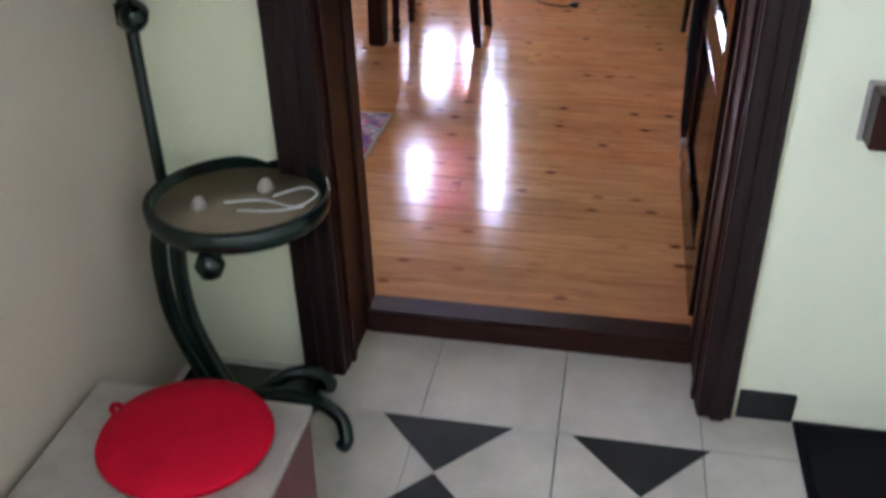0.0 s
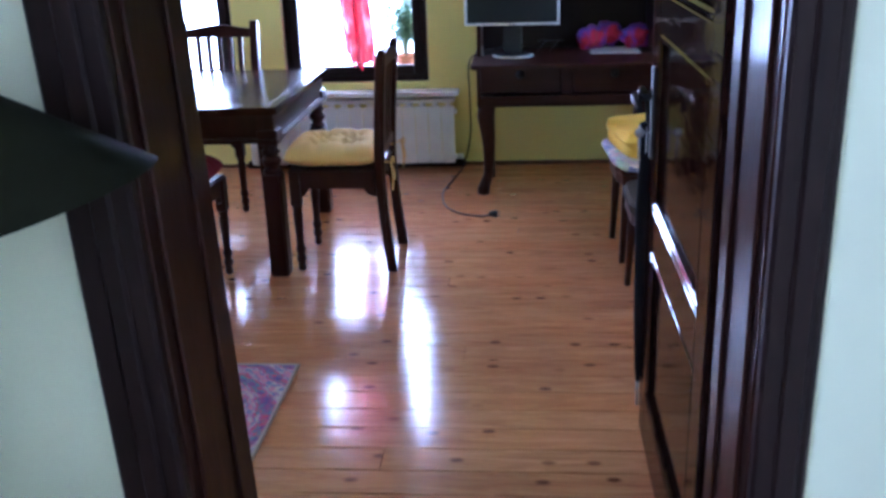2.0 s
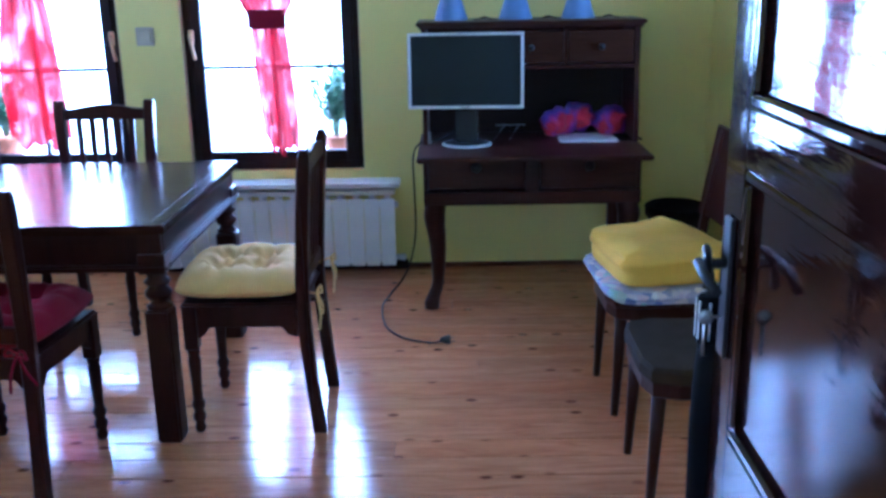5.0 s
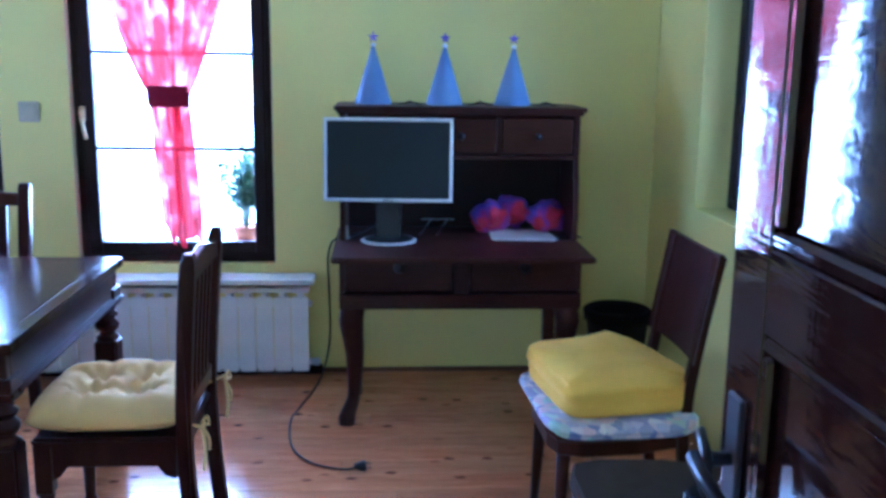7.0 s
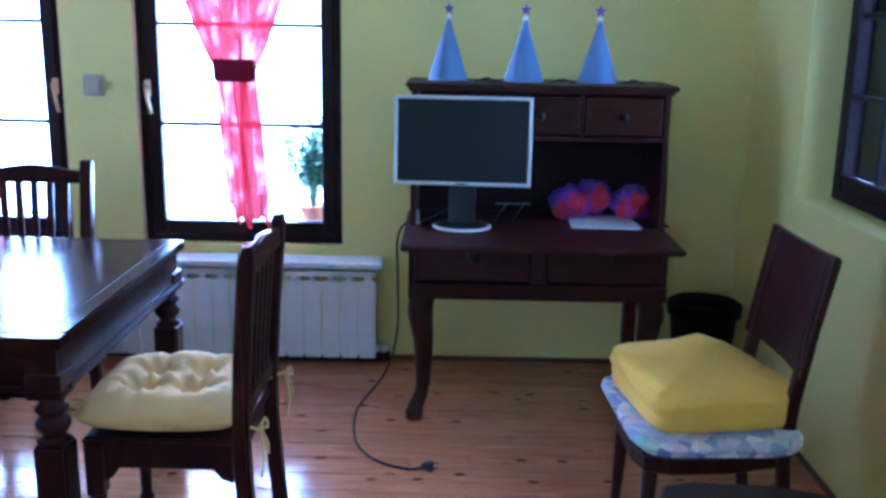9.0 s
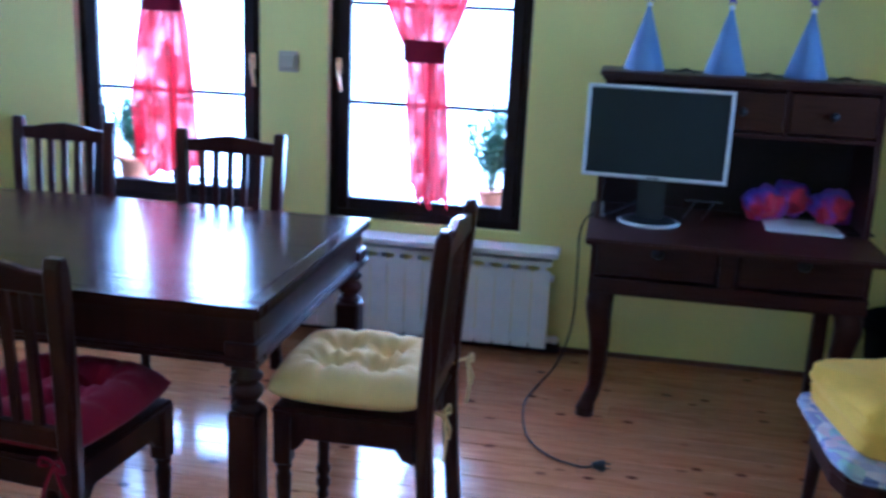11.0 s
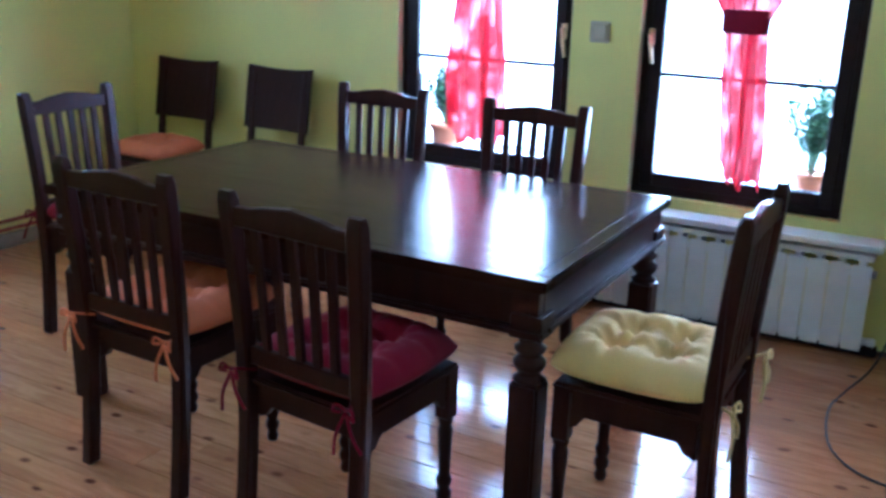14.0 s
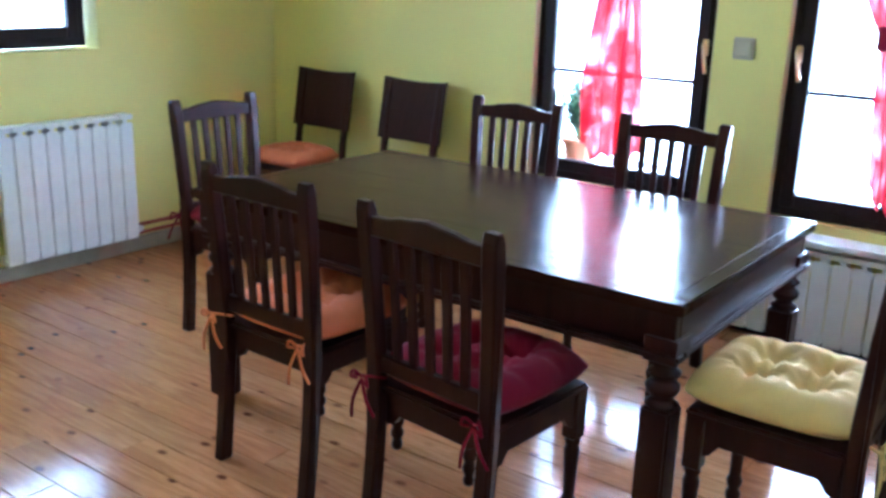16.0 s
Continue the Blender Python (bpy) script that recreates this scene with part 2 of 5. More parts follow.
def pine():
    """Varnished pine planks: straight grain, scattered dark knots, a shade for each plank."""
    n = N("varnished_pine")
    v = n.coords((1.0, 9.0, 9.0))
    info = n.add("ShaderNodeObjectInfo")
    off = n.add("ShaderNodeVectorMath")
    off.operation = "ADD"
    sc = n.add("ShaderNodeMath")
    sc.operation = "MULTIPLY"
    sc.inputs[1].default_value = 37.0
    n.link(info.outputs["Random"], sc.inputs[0])
    n.link(v, off.inputs[0])
    n.link(sc.outputs[0], off.inputs[1])
    grain = n.noise(off.outputs[0], 3.0, 6, 0.62, 1.5)
    c = n.ramp(grain, [(0.28, (0.32, 0.134, 0.054)), (0.55, (0.48, 0.226, 0.095)), (0.75, (0.57, 0.290, 0.133))])
    tone = n.ramp(info.outputs["Random"], [(0, (0.84, 0.80, 0.78)), (0.5, (1, 1, 1)), (1, (1.0, 0.88, 0.78))])
    c = n.mix(0.8, c, tone, "MULTIPLY")
    kv = n.coords((5.2, 8.6, 1.0))
    ko = n.add("ShaderNodeVectorMath")
    ko.operation = "ADD"
    n.link(kv, ko.inputs[0])
    n.link(sc.outputs[0], ko.inputs[1])
    vo = n.add("ShaderNodeTexVoronoi", Scale=1.0, Randomness=1.0)
    vo.voronoi_dimensions = "2D"
    n.link(ko.outputs[0], vo.inputs["Vector"])
    knot = n.ramp(vo.outputs["Distance"], [(0.06, (1, 1, 1)), (0.14, (0, 0, 0))])
    pick = n.add("ShaderNodeSeparateColor")
    n.link(vo.outputs["Color"], pick.inputs["Color"])
    some = n.ramp(pick.outputs["Green"], [(0.50, (0, 0, 0)), (0.80, (1, 1, 1))])
    knot = n.mix(1.0, knot, some, "MULTIPLY")
    c = n.mix(knot, c, (0.105, 0.034, 0.015))
    rough = n.add("ShaderNodeMapRange", To_Min=0.09, To_Max=0.20)
    n.link(n.noise(n.coords((1, 1, 1)), 3.0, 5), rough.inputs["Value"])
    wav = n.noise(n.coords((2.2, 16, 1)), 1.0, 3, 0.6)
    n.bump(n.mix(0.25, wav, grain), 0.24, 0.006)
    return n.set(c, rough.outputs["Result"], Coat_Weight=0.14, Coat_Roughness=0.05, Specular_IOR_Level=0.32)


def stone_tile(name, lo, hi, rough):
    n = N(name)
    v = n.coords((1, 1, 1))
    c = n.ramp(n.noise(v, 6, 6, 0.65), [(0.3, lo), (0.7, hi)])
    n.bump(n.noise(v, 40, 3), 0.06, 0.002)
    return n.set(c, rough, Specular_IOR_Level=0.5 if hi[0] > 0.2 else 0.14)


def sheer():
    """Thin red curtain cloth with paler printed patches, which daylight shines through."""
    n = N("sheer_red_cloth")
    v = n.coords((1, 1, 1))
    patch = n.ramp(n.noise(v, 6.5, 2, 0.4), [(0.50, (0.55, 0.010, 0.028)), (0.62, (0.74, 0.13, 0.16))])
    n.set(patch, 0.9)
    tl, tr, m1, m2 = n.add("ShaderNodeBsdfTranslucent"), n.add("ShaderNodeBsdfTransparent"), n.add("ShaderNodeMixShader"), n.add("ShaderNodeMixShader")
    n.link(patch, tl.inputs["Color"])
    n.link(n.mix(0.75, patch, (0.95, 0.42, 0.42)), tr.inputs["Color"])
    m1.inputs[0].default_value = 0.13
    thin = n.ramp(n.noise(n.coords((1.3, 1, 0.8)), 8.0, 3, 0.5), [(0.50, (0.04, 0.04, 0.04)), (0.63, (0.32, 0.32, 0.32))])
    n.link(thin, m2.inputs[0])
    n.link(n.b.outputs[0], m1.inputs[1]), n.link(tl.outputs[0], m1.inputs[2])
    n.link(m1.outputs[0], m2.inputs[1]), n.link(tr.outputs[0], m2.inputs[2])
    n.link(m2.outputs[0], n.out.inputs["Surface"])
    return n.m


def glass():
    n = N("window_glass")
    tr, gl, m = n.add("ShaderNodeBsdfTransparent"), n.add("ShaderNodeBsdfGlossy", Roughness=0.02), n.add("ShaderNodeMixShader")
    fr = n.add("ShaderNodeFresnel", IOR=1.45)
    n.link(fr.outputs[0], m.inputs[0]), n.link(tr.outputs[0], m.inputs[1]), n.link(gl.outputs[0], m.inputs[2])
    n.link(m.outputs[0], n.out.inputs["Surface"])
    return n.m


def yarn():
    n = N("fluffy_yarn")
    v = n.coords((1, 1, 1))
    c = n.ramp(n.noise(v, 7, 2, 0.4), [(0.45, (0.17, 0.09, 0.70)), (0.54, (0.32, 0.06, 0.50)), (0.61, (0.64, 0.025, 0.09))])
    n.bump(n.noise(v, 160, 3), 0.9, 0.008)
    return n.set(c, 0.95, Sheen_Weight=0.15)


M_PRINT, M_RUG, M_PINE, M_SHEER, M_GLASS, M_YARN = cloth_print(), rug_pattern(), pine(), sheer(), glass(), yarn()
M_TILE = stone_tile("beige_floor_tile", (0.40, 0.37, 0.31), (0.54, 0.50, 0.43), 0.28)
M_TILE_DARK = stone_tile("dark_floor_tile", (0.012, 0.013, 0.011), (0.030, 0.031, 0.027), 0.4)
M_GROUT = plain("grey_grout", (0.16, 0.15, 0.14), 0.9)
M_PLATE = plain("amber_glass_tray", (0.24, 0.19, 0.13), 0.16, 0, 0.05)
M_WIRE = plain("clear_plastic", (0.62, 0.62, 0.60), 0.15)


# ---- mesh helpers ----
def cube(x0, x1, y0, y1, z0, z1, b=0.003, seg=1):
    bm = bmesh.new()
    bmesh.ops.create_cube(bm, size=1, matrix=Matrix.Translation(((x0 + x1) / 2, (y0 + y1) / 2, (z0 + z1) / 2)) @ Matrix.Diagonal((abs(x1 - x0), abs(y1 - y0), abs(z1 - z0), 1)))
    if b:
        bmesh.ops.bevel(bm, geom=bm.edges[:], offset=b, segments=seg, affect="EDGES")
    return bm


def join(*bms):
    out = bmesh.new()
    for bm in bms:
        me = bpy.data.meshes.new("tmp")
        bm.to_mesh(me)
        out.from_mesh(me)
        bm.free()
        bpy.data.meshes.remove(me)
    return out


def moved(bm, m):
    bm.transform(m)
    return bm


def lathe(profile, seg=20):
    """A body of revolution about z from rows of (radius, z)."""
    bm = bmesh.new()
    rings = []
    for r, z in profile:
        rings.append([bm.verts.new((max(r, 1e-4) * math.cos(2 * math.pi * i / seg), max(r, 1e-4) * math.sin(2 * math.pi * i / seg), z)) for i in range(seg)])
    for a, b in zip(rings, rings[1:]):
        for i in range(seg):
            bm.faces.new((a[i], a[(i + 1) % seg], b[(i + 1) % seg], b[i]))
    bm.faces.new(rings[0][::-1]), bm.faces.new(rings[-1])
    for f in bm.faces:
        f.smooth = len(f.verts) == 4
    return bm


def tube(points, r, seg=8):
    """A round bar along a line of points; r is one radius, or one for each point."""
    bm = bmesh.new()
    pts = [Vector(p) for p in points]
    radii = r if isinstance(r, (list, tuple)) else [r] * len(pts)
    up, rings = Vector((0.12, 0.33, 0.93)), []
    for i, p in enumerate(pts):
        d = (pts[min(i + 1, len(pts) - 1)] - pts[max(i - 1, 0)]).normalized()
        if abs(d.dot(up)) > 0.97:
            up = Vector((0.93, 0.12, 0.33))
        u = d.cross(up).normalized()
        w = d.cross(u).normalized()
        rings.append([bm.verts.new(p + radii[i] * (math.cos(2 * math.pi * k / seg) * u + math.sin(2 * math.pi * k / seg) * w)) for k in range(seg)])
    for a, b in zip(rings, rings[1:]):
        for k in range(seg):
            f = bm.faces.new((a[k], a[(k + 1) % seg], b[(k + 1) % seg], b[k]))
            f.smooth = True
    bm.faces.new(rings[0][::-1]), bm.faces.new(rings[-1])
    bmesh.ops.recalc_face_normals(bm, faces=bm.faces[:])
    return bm


def smooth_line(points, steps=6):
    """A rounded line through the points."""
    p = [Vector(q) for q in points]
    p = [2 * p[0] - p[1]] + p + [2 * p[-1] - p[-2]]
    out = []
    for i in range(1, len(p) - 2):
        for k in range(steps):
            t = k / steps
            a, b, c, d = p[i - 1:i + 3]
            out.append(0.5 * (2 * b + (c - a) * t + (2 * a - 5 * b + 4 * c - d) * t * t + (3 * b - a - 3 * c + d) * t ** 3))
    out.append(p[-2])
    return out


def slab(outline, depth, axis="x", b=0.003):
    """An outline in two axes, drawn out to a thickness along the third, about 0."""
    bm = bmesh.new()
    place = {"x": lambda u, v, w: (w, u, v), "y": lambda u, v, w: (u, w, v), "z": lambda u, v, w: (u, v, w)}[axis]
    lo = [bm.verts.new(place(u, v, -depth / 2)) for u, v in outline]
    hi = [bm.verts.new(place(u, v, depth / 2)) for u, v in outline]
    caps = [bm.faces.new(lo), bm.faces.new(hi)]
    n = len(outline)
    for i in range(n):
        bm.faces.new((lo[i], lo[(i + 1) % n], hi[(i + 1) % n], hi[i]))
    bmesh.ops.recalc_face_normals(bm, faces=bm.faces[:])
    if b:
        bmesh.ops.bevel(bm, geom=[e for f in caps for e in f.edges], offset=b, segments=1, affect="EDGES")
    return bm


def sheet(fx, nu, nv):
    """A grid surface from fx(u, v), u and v from 0 to 1."""
    bm = bmesh.new()
    g = [[bm.verts.new(fx(i / nu, j / nv)) for i in range(nu + 1)] for j in range(nv + 1)]
    for j in range(nv):
        for i in range(nu):
            f = bm.faces.new((g[j][i], g[j][i + 1], g[j + 1][i + 1], g[j + 1][i]))
            f.smooth = True
    return bm


def mesh_of(name, bm, material):
    me = bpy.data.meshes.new(name)
    bm.to_mesh(me)
    bm.free()
    me.materials.append(material)
    return me


def part(name, bm, material, parent, label=""):
    ob = new(name, mesh_of(name, bm, material))
    ob.parent = parent
    return tagged(ob, label)


def thing(name, m, label, category, group=""):
    ob = new(name)
    ob.empty_display_size = 0.05
    ob.matrix_world = m
    return tagged(ob, label, category, group)


def single(name, bm, material, label, category, m=None, group="", kind=""):
    ob = new(name, mesh_of(name, bm, material))
    if m is not None:
        ob.matrix_world = m
    return tagged(ob, label, category, group, kind)


def structure(name, bm, material, label="", category=""):
    return single(name, bm, material, label, category, kind="structure")


def at_z(x, y, z, turn=0):
    return pose(x, y, z, 0, 0, turn)


# ---- the rooms ----
X0, X1, Y0, Y1, TOP = -4.35, 1.35, 1.48, 5.70, 2.55
HALL = -0.045
DX0, DX1, DTOP = -0.39, 0.53, 2.08          # the doorway
WIN = {"window_1": (-2.53, -1.625), "window_2": (-1.313, -0.414)}
WZ0, WZ1 = 0.53, 2.02


def wall_with(x0, x1, z0, z1, y0, y1, holes):
    """A wall along x between y0 and y1, with holes (xa, xb, za, zb) from left to right."""
    pieces, x = [], x0
    for xa, xb, za, zb in holes:
        pieces.append(cube(x, xa, y0, y1, z0, z1, 0))
        if za > z0:
            pieces.append(cube(xa, xb, y0, y1, z0, za, 0))
        pieces.append(cube(xa, xb, y0, y1, zb, z1, 0))
        x = xb
    pieces.append(cube(x, x1, y0, y1, z0, z1, 0))
    return join(*pieces)


QUARTER = pose(0, 0, 0, 0, 0, 90)            # turns a wall along x into one along y
structure("wall_north", wall_with(X0 - 0.3, X1 + 0.3, -0.1, TOP, Y1, Y1 + 0.22, [(*WIN["window_1"], WZ0, WZ1), (*WIN["window_2"], WZ0, WZ1)]), M_WALL, "pale lime painted plaster wall with two windows", "wall")
structure("wall_east", moved(wall_with(Y0, Y1, -0.1, TOP, -X1 - 0.19, -X1, [(4.12, 5.06, 0.90, 1.95)]), QUARTER), M_WALL, "pale lime painted plaster wall with a deep window", "wall")
structure("wall_west", moved(wall_with(Y0, Y1, -0.1, TOP, -X0, -X0 + 0.22, [(3.17, 4.51, 1.082, 2.02)]), QUARTER), M_WALL, "pale lime painted plaster wall with a window", "wall")
structure("wall_south", wall_with(X0 - 0.3, X1 + 0.3, -0.1, TOP, 1.20 + 0.15, Y0, [(DX0 - 0.075, DX1, -0.1, DTOP)]), M_WALL, "pale lime painted wall with a doorway", "wall")
structure("wall_hall_north", wall_with(-0.80, 1.35, -0.1, TOP, 1.20, 1.35, [(DX0 - 0.075, DX1, -0.1, DTOP)]), M_HALL, "cream painted hall wall round the doorway", "wall")
# the window's own wall lies in shade, part of which is in the paint
structure("wall_hall_west", moved(wall_with(-2.7, 1.35, -0.1, TOP, 0.80, 0.98, [(-1.90, -0.90, 0.9, 2.1)]), QUARTER), M_HALL_BEIGE_SHADED, "beige painted hall wall, its shade put into the colour", "wall")
structure("wall_hall_east", cube(0.98, 1.16, -2.7, 1.20, -0.1, TOP, 0), M_HALL, "cream painted hall wall", "wall")
structure("wall_hall_south", cube(-0.80, 0.98, -2.55, -2.37, -0.1, TOP, 0), M_HALL, "cream painted hall wall", "wall")
structure("ceiling", cube(X0 - 0.3, X1 + 0.3, 1.35, Y1 + 0.22, TOP, TOP + 0.12, 0), M_CEIL, "white painted ceiling", "ceiling")
structure("ceiling_hall", cube(-0.98, 1.16, -2.7, 1.35, TOP, TOP + 0.12, 0), M_CEIL, "white painted hall ceiling", "ceiling")
floor = structure("floor", cube(X0 - 0.2, X1 + 0.2, Y0 - 0.03, Y1 + 0.1, -0.12, -0.012, 0), M_BASE, "varnished knotty pine plank floor, glossy and worn", "floor")
floor_hall = structure("floor_hall", cube(-0.98, 1.16, -2.7, 1.46, -0.16, HALL - 0.006, 0), M_GROUT, "beige and dark tiled hall floor", "floor")
structure("ground", cube(-60, 60, -60, 60, -0.9, -0.6, 0), M_STONE, "paved ground outside the house", "ground")

# skirting
structure("baseboard_north", cube(X0, X1, Y1 - 0.014, Y1 - 0.001, 0, 0.022, 0.003), M_BASE, "thin brown wooden skirting strip", "baseboard")
structure("baseboard_west", cube(X0 + 0.001, X0 + 0.03, Y0, Y1 - 0.016, 0, 0.075, 0.006), M_GREYBASE, "grey beige skirting along the wall", "baseboard")
structure("baseboard_east", cube(X1 - 0.014, X1 - 0.001, Y0, Y1 - 0.016, 0, 0.022, 0.003), M_BASE, "thin brown wooden skirting strip", "baseboard")
structure("baseboard_hall", cube(0.605, 0.735, 1.188, 1.199, HALL, 0.035, 0.003), M_TILE_DARK, "dark tile skirting in the hall", "baseboard")


glow = N("daylit_haze")
glow.t.nodes.remove(glow.b)
em = glow.add("ShaderNodeEmission", Strength=5.0, Color=(0.92, 0.96, 1.0, 1))
glow.link(em.outputs[0], glow.out.inputs["Surface"])
structure("backdrop_north", cube(-14, 12, 12.0, 12.1, -0.6, 9.0, 0), glow.m, "bright hazy daylight beyond the windows", "backdrop")
glow_e = N("garden_haze")
glow_e.t.nodes.remove(glow_e.b)
em = glow_e.add("ShaderNodeEmission", Strength=1.3)
glow_e.link(glow_e.ramp(glow_e.noise(glow_e.coords((1, 1, 1)), 0.9, 3), [(0.38, (0.35, 0.55, 0.30)), (0.52, (0.75, 0.86, 1.0)), (0.7, (0.95, 0.97, 1.0))]), em.inputs["Color"])
glow_e.link(em.outputs[0], glow_e.out.inputs["Surface"])
structure("backdrop_east", cube(8.0, 8.1, -2, 12.0, -0.6, 6.0, 0), glow_e.m, "hazy garden daylight beyond the side window", "backdrop")
structure("backdrop_west", cube(-11.1, -11.0, -6, 12.0, -0.6, 9.0, 0), glow.m, "bright hazy daylight beyond the window", "backdrop")

# ---- windows ----
def window(name, m, w, h, cols, rows, label, handle_side, deep=0.09):
    """A casement of width w and height h, origin at the bottom middle of its room side, looking along y."""
    win = thing(name, m, label, "window")
    win["kind"] = "structure"
    f, s = 0.045, 0.052
    for n, b in (("frame_post", cube(-w / 2, -w / 2 + f, 0, deep, 0, h)), ("frame_post", cube(w / 2 - f, w / 2, 0, deep, 0, h)),
                 ("frame_rail", cube(-w / 2 + f, w / 2 - f, 0, deep, 0, f)), ("frame_rail", cube(-w / 2 + f, w / 2 - f, 0, deep, h - f, h))):
        part(n, b, M_FRAME, win)
    sash = part("sash", join(cube(-w / 2 + f - 0.008, -w / 2 + f + s, -0.012, 0.05, f - 0.008, h - f, 0.006), cube(w / 2 - f - s, w / 2 - f + 0.008, -0.012, 0.05, f - 0.008, h - f, 0.006),
                             cube(-w / 2 + f + s, w / 2 - f - s, -0.010, 0.05, f - 0.008, f + s, 0.006), cube(-w / 2 + f + s, w / 2 - f - s, -0.010, 0.05, h - f - s, h - f, 0.006)), M_FRAME, win)
    gx0, gx1, gz0, gz1 = -w / 2 + f + s, w / 2 - f - s, f + s, h - f - s
    for i in range(1, cols):
        x = gx0 + (gx1 - gx0) * i / cols
        part("muntin", cube(x - 0.009, x + 0.009, 0.004, 0.042, gz0, gz1, 0.003), M_FRAME, sash)
    for j in range(1, rows):
        z = gz0 + (gz1 - gz0) * j / rows
        part("muntin", cube(gx0, gx1, 0.006, 0.040, z - 0.009, z + 0.009, 0.003), M_FRAME, sash)
    for i in range(cols):
        for j in range(rows):
            xa, xb = gx0 + (gx1 - gx0) * i / cols, gx0 + (gx1 - gx0) * (i + 1) / cols
            za, zb = gz0 + (gz1 - gz0) * j / rows, gz0 + (gz1 - gz0) * (j + 1) / rows
            pane = part("pane", cube(xa + 0.002, xb - 0.002, 0.020, 0.024, za + 0.002, zb - 0.002, 0), M_GLASS, sash)
            pane.visible_shadow = False
    if handle_side:
        hx, hz = handle_side * (w / 2 - f), h * 0.46
        grip = part("handle", join(cube(hx - 0.014, hx + 0.014, -0.022, -0.012, hz - 0.035, hz + 0.035, 0.004),
                                   tube([(hx, -0.02, hz + 0.01), (hx, -0.05, hz + 0.01)], 0.008), tube([(hx, -0.05, hz + 0.015), (hx + 0.012, -0.052, hz - 0.06), (hx + 0.02, -0.05, hz - 0.11)], 0.009)), M_BRASS, sash, "brass window handle")
    return win


for name, side in (("window_1", 1), ("window_2", -1)):
    xa, xb = WIN[name]
    window(name, at_z((xa + xb) / 2, Y1 + 0.045, WZ0), xb - xa, WZ1 - WZ0, 2, 3, "dark wooden casement window with six panes and bright daylight", side)
    structure("reveal", join(cube(xa - 0.0005, xa + 0.004, Y1 + 0.002, Y1 + 0.045, WZ0, WZ1, 0), cube(xb - 0.004, xb + 0.0005, Y1 + 0.002, Y1 + 0.045, WZ0, WZ1, 0)), M_REVEAL, "painted window reveal", "reveal")
    structure("outer_sill", cube(xa - 0.05, xb + 0.05, Y1 + 0.14, Y1 + 0.48, WZ0 - 0.10, WZ0 + 0.03, 0.006), M_STONE, "pale stone sill outside the window", "sill")
window("window_3", pose(X1 + 0.128, 4.59, 0.905, 0, 0, -90), 0.92, 1.03, 3, 3, "dark wooden side window with small panes in a deep reveal", 0, 0.052)
window("window_4", pose(X0 - 0.070, 3.862, 1.092, 0, 0, 90), 1.24, 0.92, 3, 2, "dark wooden window high in the side wall", 0)
structure("sill_side", cube(X1 - 0.004, X1 + 0.128, 4.12, 5.06, 0.896, 0.903, 0), M_WALL, "painted sloping window sill", "sill")


# ---- floor planks ----
rng = random.Random(7)
ROW = 0.118
y = Y0
while y < Y1 - 0.01:
    y2 = min(y + ROW, Y1)
    cuts = sorted([X0, X1] + [rng.uniform(X0 + 0.6, X1 - 0.6) for _ in range(rng.choice((1, 1, 2)))])
    for xa, xb in zip(cuts, cuts[1:]):
        board, tilt = cube(xa + 0.0007, xb - 0.0007, y + 0.0010, y2 - 0.0010, -0.014, rng.uniform(-0.0012, -0.0004), 0.0016), rng.uniform(-0.005, 0.005)
        for v in board.verts:
            if v.co.z > -0.008:
                v.co.z += (v.co.y - (y + y2) / 2) * tilt
        part("plank", board, M_PINE, floor)
    y = y2

# ---- hall tiles ----
T = 0.335
tx0, ty0 = -0.150, 1.055                      # a tile corner
for i in range(-3, 5):
    for j in range(-11, 2):
        xa, ya = tx0 + i * T, ty0 + j * T
        xb, yb = xa + T, min(ya + T, 1.40)
        if xb < -0.80 or xa > 0.98 or yb <= ya + 0.02:
            continue
        xa, xb = max(xa, -0.80), min(xb, 0.98)
        part("tile", cube(xa + 0.0015, xb - 0.0015, ya + 0.0015, yb - 0.0015, HALL - 0.012, HALL, 0.001), M_TILE, floor_hall)
for i in range(-1, 2):
    for j in range(0, 2):
        cx, cy, r = tx0 + 0.07 + i * 0.458, ty0 - 0.005 - j * 0.36, 0.158
        part("dark_inlay", slab([(cx - r, cy), (cx, cy - r * 1.12), (cx + r, cy)][::-1], 0.008, "z", 0.0008), M_TILE_DARK, floor_hall, "dark triangular tile inlay").location = (0, 0, HALL - 0.002)
        if j == 0:
            part("dark_inlay", slab([(cx - r, cy - 0.36), (cx + r, cy - 0.36), (cx, cy - 0.36 + r * 1.12)], 0.008, "z", 0.0008), M_TILE_DARK, floor_hall, "dark triangular tile inlay").location = (0, 0, HALL - 0.002)

# ---- doorway and door ----
frame_door = thing("door_frame", at_z(0, 0, 0), "dark brown varnished door frame with a deep panelled jamb", "door frame")
frame_door["kind"] = "structure"
LEAN = 0.034                                  # the older jamb leans outwards by this much a metre


def leaning(bm, side, whole=False):
    """Lean the inner faces of a frame piece of the old jamb; the other jamb is plumb."""
    if side > 0:
        for v in bm.verts:
            if whole or v.co.x > DX0 - 0.03:
                v.co.x -= LEAN * max(v.co.z, 0)
    return bm


